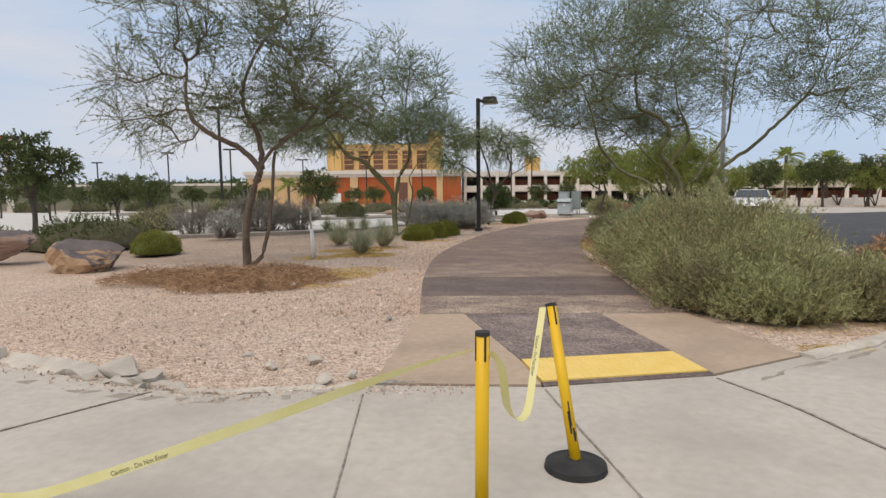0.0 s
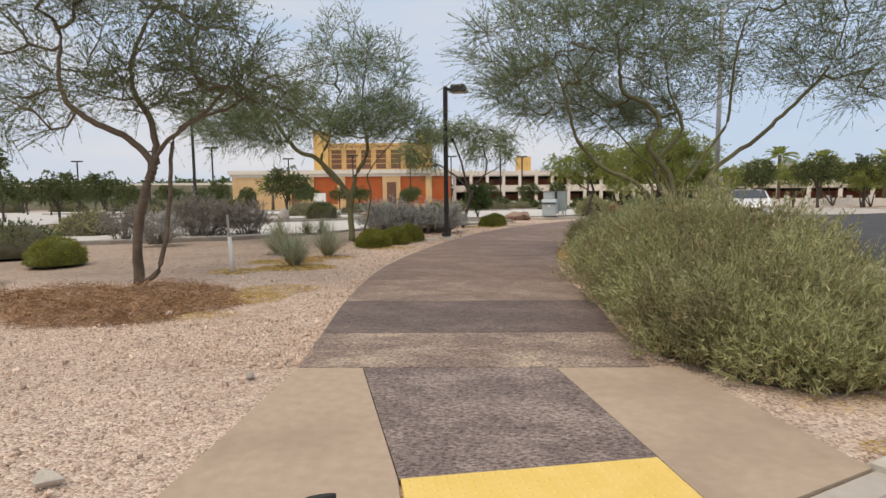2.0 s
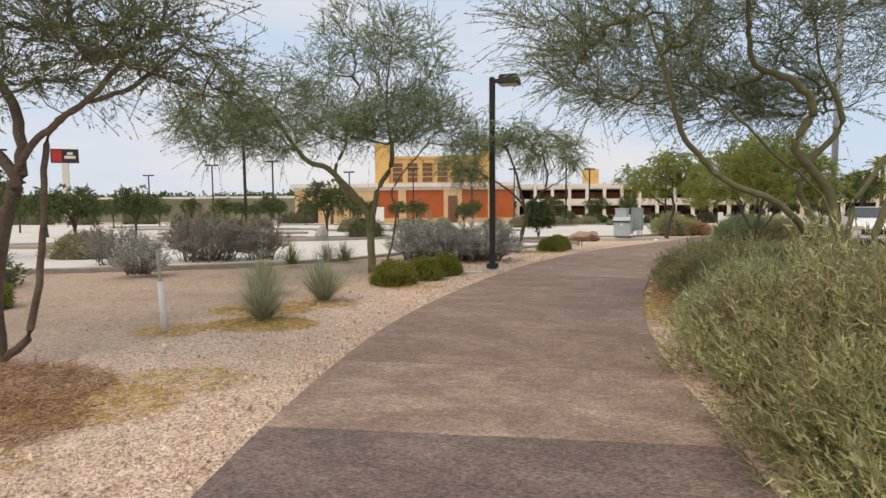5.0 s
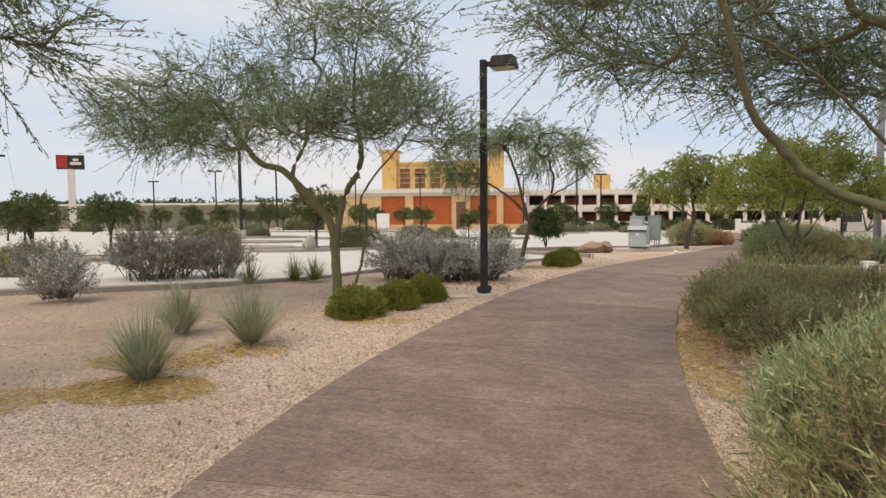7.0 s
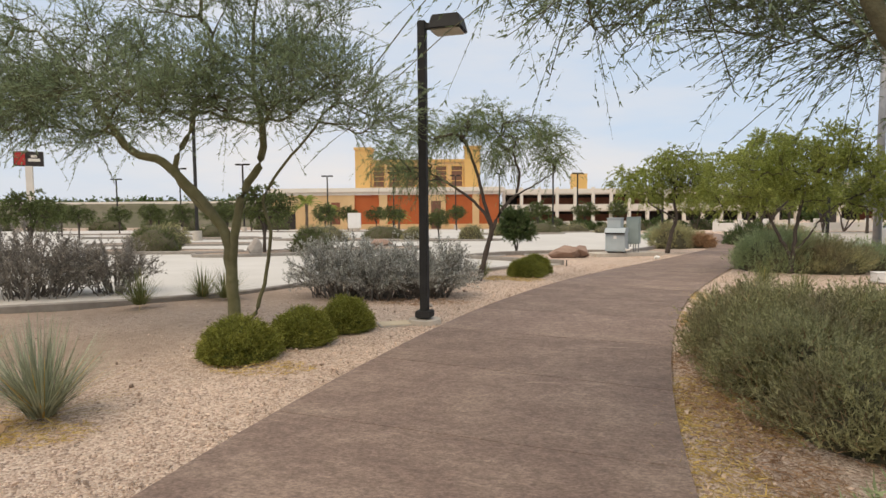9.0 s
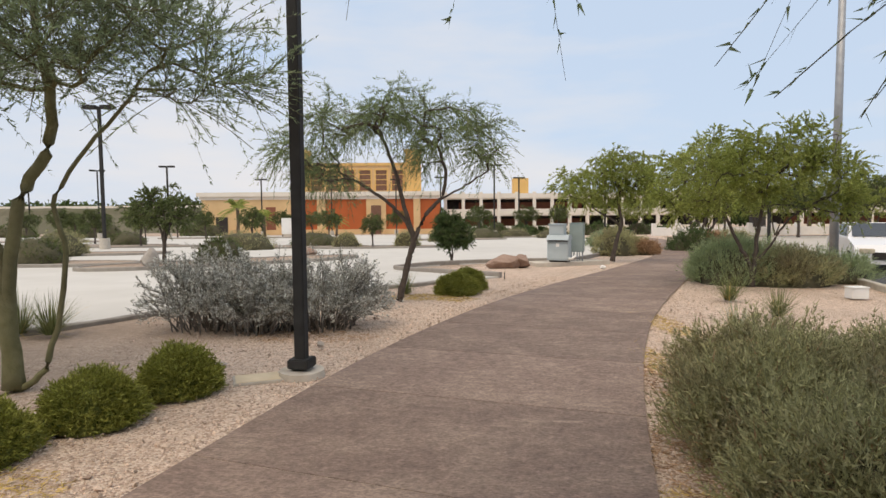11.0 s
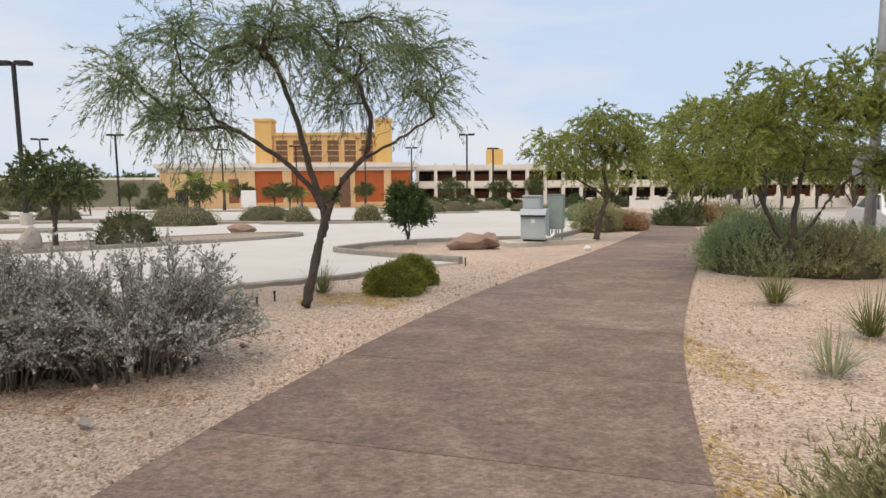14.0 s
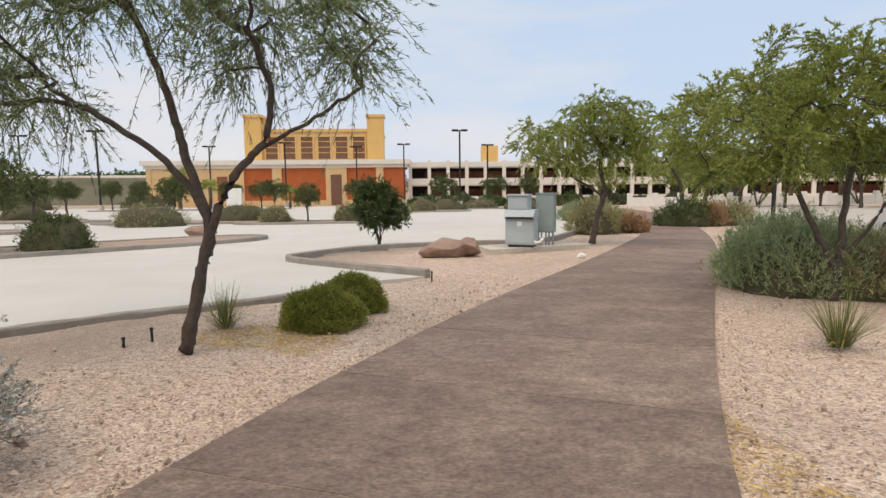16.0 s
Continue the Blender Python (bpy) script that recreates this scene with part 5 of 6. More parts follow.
sage("sagebrush", -6.65, 21.9, "large mauve-grey twiggy shrub", 1.6, 1.0, 1.3, 33, M_LEAF_SAGE_DIM, 170, 100)
sage("sagebrush", -5.35, 22.3, "mauve-grey twiggy shrub in the planting bed", 0.9, 0.8, 1.1, 36, M_LEAF_SAGE_DIM, 80, 80)
sage("sagebrush", -6.75, 18.8, "small silver-grey shrub in the planting bed", 0.62, 0.55, 0.85, 34, None, 70, 72)
sage("sagebrush", -8.6, 20.6, "mauve-grey twiggy shrub in the planting bed", 0.9, 0.8, 1.0, 35, M_LEAF_SAGE_DIM, 70, 72)

# ---- yuccas, grasses and dry litter ----
for k, (bx, by, ln) in enumerate(((-1.88, 13.8, 0.66), (-2.75, 15.95, 0.68), (-1.52, 15.4, 0.72))):
    tuft("yucca", bx, by, "pale blue-green yucca tuft with dry straw at its foot", 420, ln * 1.15, 0.011, M_YUCCA, 50 + k, 1.0, 0.1, 40, "yucca", "yuccas in the gravel", 0.12)
for k, (bx, by, ln, m, n) in enumerate(((-4.0, 20.9, 0.72, M_GRASS, 200), (-3.35, 21.9, 0.7, M_GRASS, 200), (-2.85, 21.8, 0.7, M_GRASS, 200), (1.95, 26.0, 0.6, M_GRASS, 120), (8.1, 24.5, 0.68, M_GRASS, 150), (6.72, 21.5, 0.55, M_YUCCA, 90), (8.0, 22.7, 0.62, M_GRASS, 150), (3.0, 27.9, 0.5, M_STRAW, 14))):
    tuft("grass_clump", bx, by, "dry pale grass clump on gravel" if m in (M_STRAW, M_YUCCA) else "spiky dark green grass clump", n, ln, 0.010, m, 55 + k, 1.0, 0.1, 10, "grass", "grass clumps", 0.4)


def litter(name, patches, label, material, seed, ln, z0, height):
    """Fallen stalks lying about in patches."""
    rng = np.random.default_rng(seed)
    q = []
    for cx, cy, rx, ry, n in patches:
        a = rng.uniform(0, 2 * np.pi, n)
        r = np.sqrt(rng.random(n))
        p = np.stack([cx + np.cos(a) * rx * r, cy + np.sin(a) * ry * r, np.zeros(n)], 1)
        p[:, 2] = [level(v) for v in p[:, 1]]
        p[:, 2] += z0 + rng.random(n) * height * (1 - r)
        w = unit(np.stack([rng.normal(size=n), rng.normal(size=n), rng.normal(0, 0.12 + height, n)], 1))
        q.append(leaf_quads(p, w, ln, 0.007, rng))
    tagged(quads(name, np.concatenate(q), material), label, "litter", kind="stuff")


litter("dry_brush", [(-3.3, 9.5, 1.1, 0.75, 5200), (-4.2, 10.4, 1.2, 0.9, 4600), (-2.4, 9.9, 0.7, 0.6, 2200), (-3.0, 10.7, 1.0, 0.7, 3200), (-5.0, 10.1, 0.8, 0.6, 1800), (-2.7, 9.1, 0.5, 0.3, 900)], "low tangle of reddish brown dead brush round a tree", M_DRY, 21, 0.17, -0.01, 0.27)
litter("dead_twig_litter", [(4.4, 15.9, 0.4, 0.6, 900), (4.0, 15.4, 0.35, 1.2, 1800), (4.3, 17.0, 0.3, 0.9, 900), (4.9, 18.9, 0.3, 0.9, 600), (5.0, 15.2, 0.6, 0.5, 900), (4.9, 16.4, 0.7, 0.6, 900), (6.0, 14.8, 0.8, 0.5, 700), (3.15, 8.4, 0.25, 1.4, 900), (3.3, 10.5, 0.3, 1.4, 700), (4.6, 6.8, 1.2, 0.25, 900), (0.9, 21.5, 0.9, 0.4, 500)], "brown dead twigs fallen under the bushes", M_DRY, 23, 0.1, -0.02, 0.04)
litter("straw", [(-1.9, 10.4, 0.7, 0.5, 1600), (-1.5, 11.1, 0.6, 0.4, 700), (-2.3, 9.3, 0.8, 0.25, 600), (-1.8, 13.55, 0.75, 0.45, 2600), (-2.2, 14.5, 0.8, 0.4, 1600), (-1.5, 15.1, 0.6, 0.35, 700), (-2.8, 13.1, 0.5, 0.4, 700), (3.55, 14.9, 0.3, 1.3, 1600), (4.1, 16.0, 0.5, 0.9, 1500), (4.9, 17.2, 0.5, 0.7, 900), (2.3, 25.6, 0.7, 0.5, 900), (3.0, 25.2, 0.4, 0.4, 400), (-0.3, 17.0, 0.6, 0.3, 500), (5.0, 20.1, 0.2, 1.2, 700), (6.0, 22.3, 0.25, 1.2, 800), (3.6, 5.4, 0.35, 0.15, 300), (4.3, 6.1, 1.0, 0.3, 300)], "yellow straw and fallen stalks on the gravel", M_STRAW, 22, 0.09, -0.02, 0.02)

litter("fallen_leaves", [(-3.5, 16.5, 3.0, 3.5, 1500), (-1.0, 20.2, 1.6, 1.2, 500), (6.8, 23.5, 1.6, 2.5, 500), (3.5, 28.0, 1.5, 2.0, 400), (1.2, 23.6, 1.2, 1.0, 400), (-2.5, 7.2, 2.0, 1.6, 300)], "brown fallen leaves and twigs on the soil", M_BARK, 24, 0.05, -0.03, 0.01)

# ---- rocks ----
boulder("boulder", -7.1, 12.0, "large cracked tan boulder with a dark flat top", 0.8, 0.6, 0.56, M_ROCK_TAN, 14, 10, varnish=True, z=-0.24)
boulder("boulder", -9.6, 13.0, "brown boulder in the planting bed", 0.7, 0.6, 0.42, M_ROCK_RED, 5, 40, varnish=True)
boulder("boulder", 5.0, 33.6, "long red-brown boulder on the gravel", 0.75, 0.4, 0.34, M_ROCK_RED, 6, -8)
boulder("boulder", 5.55, 33.65, "red-brown boulder leaning on another", 0.35, 0.3, 0.3, M_ROCK_RED, 9, 50)
boulder("boulder", -7.2, 34.0, "upright grey rock in a parking-lot island", 0.35, 0.3, 0.5, M_ROCK_GREY, 7, 30)
boulder("boulder", -3.5, 41.6, "pinkish rock in a parking-lot island", 0.65, 0.4, 0.3, M_ROCK_RED, 8, 0)
for k, (bx, by, s, m) in enumerate(((-2.7, 9.2, 0.07, M_WHITE), (-2.35, 9.3, 0.06, M_WHITE), (-0.62, 6.85, 0.045, M_ROCK_GREY), (1.1, 20.9, 0.07, M_ROCK_GREY), (0.2, 19.9, 0.08, M_ROCK_GREY), (-1.62, 15.05, 0.07, M_ROCK_TAN), (8.05, 32.7, 0.14, M_WHITE), (1.6, 22.9, 0.05, M_ROCK_RED))):
    boulder("stone", bx, by, "small pale stone lying on the gravel", s, s * 0.8, s * 0.6, m, 20 + k, 50 * k)


# ---- lamps, posts and street furniture ----
def path_lamp(x, y, h):
    top = thing("path_lamp", x, y, level(y), "dark bronze square lamp post with a box-shaped head", "lamp post", turn=-12)
    bm = bmesh.new()
    cyl(bm, 0.24, 0.23, -0.1, 0.035, 28)
    part("footing", bm, M_KERB, top, "round concrete footing", False)
    boxes("base_cover", [(-0.115, -0.115, 0.06, 0.115, 0.115, 0.16)], M_BLACK, top, "", 0.012)
    boxes("pole", [(-0.058, -0.058, 0.1, 0.058, 0.058, h)], M_BLACK, top, "", 0.01)
    boxes("hand_hole_cover", [(-0.03, -0.066, 0.42, 0.03, -0.056, 0.56)], M_BLACK, top, "", 0.004)
    boxes("arm", [(0.05, -0.04, h - 0.12, 0.16, 0.04, h - 0.04)], M_BLACK, top, "", 0.006)
    bm = bmesh.new()
    box(bm, 0.14, -0.21, h - 0.17, 0.62, 0.21, h + 0.03, 0.0)
    for v in bm.verts:
        if v.co.z > h:
            v.co.x = 0.38 + (v.co.x - 0.38) * 0.8
            v.co.y *= 0.8
    bmesh.ops.bevel(bm, geom=bm.edges[:], offset=0.015, segments=2, affect="EDGES")
    head = part("lamp_head", bm, M_BLACK, top)
    boxes("lens", [(0.18, -0.17, h - 0.185, 0.58, 0.17, h - 0.168)], M_LENS, head, "flat amber-grey lens")
    return top


path_lamp(1.165, 19.55, 4.28)
lid = thing("utility_lid", 0.74, 19.42, level(19.25) - 0.012, "pale concrete utility box lid set in gravel", "utility box", turn=20)
boxes("frame", [(-0.24, -0.17, -0.05, 0.24, 0.17, 0.002)], M_KERB, lid, "", 0.006)
boxes("lid", [(-0.215, -0.145, -0.02, 0.215, 0.145, 0.008)], M_LID, lid, "cream lid", 0.004)


def lot_lamp(x, y, h):
    top = thing("parking_lamp", x, y, level(y), "tall dark parking-lot lamp post with two heads", "lamp post", "parking-lot lamps")
    bm = bmesh.new()
    cyl(bm, 0.35, 0.33, -0.1, 0.75, 16)
    part("footing", bm, M_KERB, top, "pale concrete footing")
    boxes("pole", [(-0.1, -0.1, 0.7, 0.1, 0.1, h)], M_BLACK, top, "", 0.02)
    for s in (-1, 1):
        boxes("lamp_head", [(min(s * 0.15, s * 1.0), -0.28, h - 0.1, max(s * 0.15, s * 1.0), 0.28, h + 0.14)], M_BLACK, top, "", 0.03)
    boxes("arm", [(-0.2, -0.05, h - 0.05, 0.2, 0.05, h + 0.05)], M_BLACK, top)
    return top


first_lamp = lot_lamp(-20, 55, 9.6)
for px, py, turn in ((10.9, 96, 0), (17.4, 118, 20), (-45, 100, 30), (-27, 118, 0), (-14, 112, 10), (3.8, 116, 0), (-60, 75, 20), (-33, 95, 0), (-4, 120, 0), (-68, 120, 0)):
    copy_thing(first_lamp, pose(px, py, level(py), 0, 0, turn))

street_pole = thing("street_light_pole", 13.95, 30.3, level(30.3), "tall round galvanised street light pole", "street lamp")
bm = bmesh.new()
cyl(bm, 0.125, 0.085, 0, 9.6, 20)
part("pole", bm, M_GALV, street_pole, "", True)
bm = bmesh.new()
cyl(bm, 0.2, 0.2, 0, 0.05, 20)
part("base_plate", bm, M_GALV, street_pole)
tubes("arm", [([(0, 0, 9.3), (0.5, -0.1, 9.75), (1.2, -0.2, 9.9), (2.0, -0.3, 9.95)], (0.05, 0.045, 0.04, 0.035), 8)], M_GALV, street_pole)
boxes("lamp_head", [(1.9, -0.42, 9.86, 2.5, -0.2, 10.0)], M_GALV, street_pole, "", 0.03)
bm = bmesh.new()
cyl(bm, 0.42, 0.42, -0.004, 0.004, 8, pose(0.0, 0.16, 2.0, 90, 22.5, 0))
part("road_sign", bm, M_GALV, street_pole, "plain grey back of an octagonal sign")
boxes("bracket", [(-0.04, 0.08, 1.75, 0.04, 0.158, 2.25)], M_GALV, street_pole)
sign_block = thing("monument_sign", -16.5, 93, level(93), "small white monument sign in the lot", "sign")
boxes("panel", [(-0.9, -0.15, 0.5, 0.9, 0.15, 2.6)], M_WHITE, sign_block, "", 0.03)
boxes("foot", [(-0.7, -0.2, -0.1, 0.7, 0.2, 0.5)], M_KERB, sign_block)
dark_pole = thing("sign_post", 20.6, 45.5, level(45.5), "plain dark square post beside the road", "post")
boxes("post", [(-0.07, -0.07, 0, 0.07, 0.07, 2.6)], M_BLACK, dark_pole, "", 0.01)
far_lamp = path_lamp(12.3, 47.5, 4.4)
box_white = thing("marker_box", 10.6, 24.6, level(24.6), "small white utility marker box on gravel", "utility box")
boxes("body", [(-0.16, -0.12, 0, 0.16, 0.12, 0.2)], M_WHITE, box_white, "", 0.012)
boxes("cap", [(-0.17, -0.13, 0.2, 0.17, 0.13, 0.225)], M_WHITE, box_white, "", 0.006)
stake = thing("tree_stake", -2.8, 12.95, level(12.9), "weathered wooden stake with a white sleeve", "stake")
tubes("stake", [([(0.0, 0, -0.05), (-0.02, 0, 0.5), (-0.05, 0, 1.02)], (0.022, 0.022, 0.02), 7)], M_STAKE, stake)
tubes("sleeve", [([(0.012, -0.01, 0.0), (-0.005, -0.01, 0.35), (-0.025, -0.01, 0.62)], (0.045, 0.042, 0.035), 8)], M_WHITE, stake, "white plastic sleeve")
for px, py, h in ((4.45, 29.45, 0.13), (1.35, 25.5, 0.1), (1.15, 25.3, 0.05)):
    peg = thing("irrigation_peg", px, py, level(py), "short dark irrigation riser in the gravel", "peg", "irrigation pegs")
    bm = bmesh.new()
    cyl(bm, 0.014, 0.014, -0.03, h, 10)
    cyl(bm, 0.02, 0.018, h, h + 0.025, 10)
    part("riser", bm, M_RUBBER, peg)


# ---- utility cabinets ----
pad = sheet("concrete_pad", [(6.1, 33.9), (9.0, 35.2), (8.6, 36.4), (5.9, 35.3)], 0.1, 0.2, M_KERB)
tagged(pad, "grey concrete pad under the cabinets", "pad")
PZ = level(34.8) + 0.1
cab = thing("electrical_cabinet", 7.04, 34.75, PZ, "pale grey metering cabinet with a sloped hood", "cabinet", turn=-24)
# foot coloured near-black to paint the shadow below the cabinet
boxes("plinth", [(-0.3, -0.24, 0, 0.33, 0.24, 0.075)], M_DARK, cab, "recessed foot with its shade put into the colour")
boxes("body", [(-0.375, -0.275, 0.07, 0.375, 0.275, 0.84)], M_CAB, cab, "", 0.012)
bm = bmesh.new()
box(bm, -0.39, -0.4, 0.78, 0.39, 0.28, 0.97)
for v in bm.verts:
    if v.co.z > 0.9 and v.co.y < 0:
        v.co.y = -0.24
    elif v.co.y < 0:
        v.co.y, v.co.z = -0.4, 0.8
part("hood", bm, M_CAB, cab, "sloping hood")
# solid dark bar in place of the hood's shadow on the body
boxes("hood_slot", [(-0.36, -0.36, 0.745, 0.36, -0.277, 0.785)], M_DARK, cab, "dark bar painting the shade under the hood")
boxes("upper_box", [(-0.33, -0.2, 0.96, 0.2, 0.26, 1.33)], M_CAB, cab, "", 0.012)
boxes("door", [(-0.34, -0.29, 0.12, 0.34, -0.275, 0.7)], M_CAB, cab, "", 0.004)
boxes("label_plate", [(-0.06, -0.296, 0.56, 0.06, -0.29, 0.68)], M_WHITE, cab, "white printed plate")
boxes("upper_door", [(-0.3, -0.212, 1.0, 0.17, -0.2, 1.29)], M_CAB, cab, "", 0.004)
boxes("drip_cap", [(-0.35, -0.24, 1.33, 0.22, 0.28, 1.365)], M_CAB, cab, "", 0.004)
tubes("conduit", [([(0.35, -0.2, 0.17), (0.44, -0.24, 0.13), (0.53, -0.22, 0.16), (0.6, -0.18, 0.25)], (0.04,) * 4, 10)], M_WHITE, cab, "white plastic conduit")
cab2 = thing("electrical_cabinet", 7.78, 35.2, PZ, "tall narrow green-grey cabinet on thin legs", "cabinet", turn=-24)
boxes("body", [(-0.25, -0.15, 0.33, 0.25, 0.17, 1.36)], M_CAB2, cab2, "", 0.012)
boxes("door", [(-0.22, -0.163, 0.37, 0.22, -0.15, 1.32)], M_CAB2, cab2, "", 0.004)
boxes("roof", [(-0.265, -0.17, 1.36, 0.265, 0.185, 1.385)], M_CAB2, cab2, "", 0.004)
for dx in (-0.2, 0.2):
    tubes("leg", [([(dx, 0, -0.02), (dx, 0, 0.35)], (0.025, 0.025), 8)], M_GALV, cab2)
for dx in (-0.1, 0.02, 0.1):
    tubes("conduit", [([(dx, -0.05, -0.02), (dx, -0.05, 0.35)], (0.022, 0.022), 8)], M_GALV, cab2)


# ---- stanchions and caution tape ----
def stanchion(x, y, h, tilt_x, tilt_y, label, turn=0.0, foot=True):
    top = thing("stanchion", x, y, 0.0, label, "stanchion", "yellow stanchions", turn)
    lean = pose(0, 0, 0.03, tilt_x, tilt_y, 0)
    bm = bmesh.new()
    cyl(bm, 0.168, 0.162, -0.012, 0.02, 40)
    cyl(bm, 0.15, 0.06, 0.02, 0.045, 40)
    part("base", bm, M_RUBBER, top, "round black rubber base", False)
    bm = bmesh.new()
    cyl(bm, 0.030, 0.030, -0.01, h, 28, lean)
    part("post", bm, M_YELLOW, top, "", True)
    bm = bmesh.new()
    cyl(bm, 0.0315, 0.032, h - 0.012, h + 0.006, 28, lean)
    part("cap_ring", bm, M_RUBBER, top, "black rim")
    for k in range(4):
        bm = bmesh.new()
        box(bm, -0.005, -0.0325, h - 0.12, 0.005, -0.026, h - 0.004, 0.002, lean @ pose(0, 0, 0, 0, 0, 90 * k + 20))
        part("slot", bm, M_RUBBER, top, "black belt slot")
    return top


stanchion(0.156, 2.5, 0.85, -1.0, 0.5, "upright yellow plastic stanchion holding caution tape")
bent = stanchion(0.70, 3.1, 0.85, -20.2, -6.3, "leaning yellow plastic stanchion with a scuffed post")
bm = bmesh.new()
for k, (ang, lo, hi, wide) in enumerate(((-8, 0.14, 0.26, 0.005), (6, 0.18, 0.31, 0.004), (22, 0.1, 0.17, 0.006), (34, 0.12, 0.15, 0.004))):
    box(bm, -wide, -0.0312, lo, wide, -0.028, hi, 0.001, pose(0, 0, 0.03, -20.2, -6.3, 0) @ pose(0, 0, 0, 0, 0, ang))
part("scuff", bm, M_RUBBER, bent, "black scuff marks and torn tape")
TAPE_WORDS = "Caution - Do Not Enter"


def tape(label, pts, width, twist, words):
    """A sagging plastic ribbon with its words printed along it."""
    top = thing("caution_tape", 0, 0, 0, label, "tape", "caution tape")
    p = spline(pts, 14)
    t = unit(np.gradient(p, axis=0))
    n = len(p)
    a = np.interp(np.linspace(0, 1, n), np.linspace(0, 1, len(twist)), [radians(v) for v in twist])
    flat = unit(np.cross(t, np.array([0.0, 0.0, 1.0])))
    upw = unit(np.cross(flat, t))
    side = flat * np.cos(a)[:, None] + upw * np.sin(a)[:, None]
    nrm = unit(np.cross(t, side))
    w = side * width / 2
    q = np.stack([p[:-1] - w[:-1], p[:-1] + w[:-1], p[1:] + w[1:], p[1:] - w[1:]], 1)
    quads("ribbon", q, M_TAPE, top)
    far = np.concatenate([[0], np.cumsum(np.linalg.norm(np.diff(p, axis=0), axis=1))])
    cu = bpy.data.curves.new("print", "FONT")
    cu.body = TAPE_WORDS
    cu.size = width * 0.66
    cu.resolution_u = 2
    holder = bpy.data.objects.new("print", cu)
    scene.collection.objects.link(holder)
    bpy.context.view_layer.update()
    flatmesh = bpy.data.meshes.new_from_object(holder.evaluated_get(bpy.context.evaluated_depsgraph_get()))
    bpy.data.objects.remove(holder)
    src = np.array([v.co[:] for v in flatmesh.vertices])
    faces = [tuple(f.vertices) for f in flatmesh.polygons]
    for start, back, flip in words:
        along = start + (src[:, 0] if back > 0 else -src[:, 0])
        across = (src[:, 1] / width - 0.32) * flip
        at = lambda arr: np.stack([np.interp(along, far, arr[:, c]) for c in range(3)], 1)
        for s in (1, -1):
            v = at(p) + at(w) * 2 * across[:, None] + at(nrm) * 0.0012 * s
            raw("print", v, faces, M_INK, top, "black printed warning words")
    return top


tape("long yellow caution tape stretched low over the concrete", [(-2.9, 2.95, 0.012), (-2.4, 2.87, 0.012), (-1.98, 2.8, 0.03), (-0.95, 2.65, 0.41), (-0.2, 2.55, 0.7), (0.12, 2.5, 0.81)], 0.05, (108, 108, 106, 98, 75, 38, 27), ((1.35, 1, 1),))
tape("yellow caution tape sagging between two stanchions", [(0.2, 2.5, 0.8), (0.25, 2.55, 0.71), (0.285, 2.68, 0.5), (0.35, 2.83, 0.37), (0.42, 2.96, 0.37), (0.475, 3.12, 0.53), (0.53, 3.28, 0.7), (0.565, 3.385, 0.81)], 0.038, (20, 10, -10, -20, -10, 0, 5, 10), ((1.17, -1, 1),))


# ---- the mall, the garages and the distance ----
def mall(y0):
    base = level(y0)
    top = thing("mall_building", 0, y0, base, "terracotta and cream mall with a pale cornice and a golden tower", "building")
    B = -base
    boxes("wall", [(-41, 0, -0.5, 4, 30, 6.6)], M_ORANGE, top, "terracotta wall")
    boxes("cornice", [(-41.4, -0.4, 6.6, 4.4, 30.4, 7.2), (-41.8, -0.8, 7.2, 4.8, 30.6, 8.0)], M_PALE, top, "pale stepped cornice")
    boxes("plinth", [(-41.2, -0.25, -0.5, 4.2, 0, 0.9)], M_CREAM, top, "cream plinth")
    boxes("side_wall", [(-40.2, -0.2, 0.9, -25.0, 0.0, 6.6)], M_CREAM, top, "cream wall section")
    boxes("recess", [(-29.0, -0.26, 0.9, -27.2, -0.21, 5.2)], M_RUST, top, "rust-red recessed panel")
    boxes("entrance", [(-38.4, -0.3, -0.4, -36.2, -0.21, 3.4)], M_DARK, top, "dark entrance")
    for a, b in ((-41, -40.2), (-34.0, -33.0), (-25.6, -24.3), (-19.4, -17.8), (-10.1, -6.4), (-1.2, 0.1)):
        boxes("pilaster", [(a, -0.35, -0.4, b, 0.0, 6.6)], M_CREAM, top, "cream pilaster")
    boxes("door", [(-9.2, -0.45, -0.4, -7.3, -0.36, 5.4)], M_BRICK, top, "dark recessed doorway")
    boxes("tower", [(-24, 3, 7.9, -0.4, 24, 13.1)], M_CREAM, top, "cream upper storey")
    for a in (-24.6, -2.8):
        boxes("turret", [(a, 2.2, 7.9, a + 3.0, 6.0, 15.6), (a - 0.2, 2.0, 15.6, a + 3.2, 6.2, 16.1)], M_GOLD, top, "golden corner turret")
    boxes("tower_cornice", [(-24.2, 2.7, 13.1, -0.2, 24.2, 13.6)], M_GOLD, top, "golden cornice")
    for k in range(6):
        a = -21.0 + 3.12 * k
        win = boxes("window", [(a, 2.9, 8.3, a + 2.1, 3.05, 12.2)], M_BRICK, top, "tall brown window panel")
        boxes("frame", [(a - 0.25, 2.75, 8.1, a, 3.0, 12.5), (a + 2.1, 2.75, 8.1, a + 2.35, 3.0, 12.5), (a, 2.75, 12.2, a + 2.1, 3.0, 12.5)], M_GOLD, win)
        for z in (9.3, 10.3, 11.3):
            boxes("bar", [(a, 2.82, z, a + 2.1, 2.9, z + 0.12)], M_GOLD, win)


mall(128)


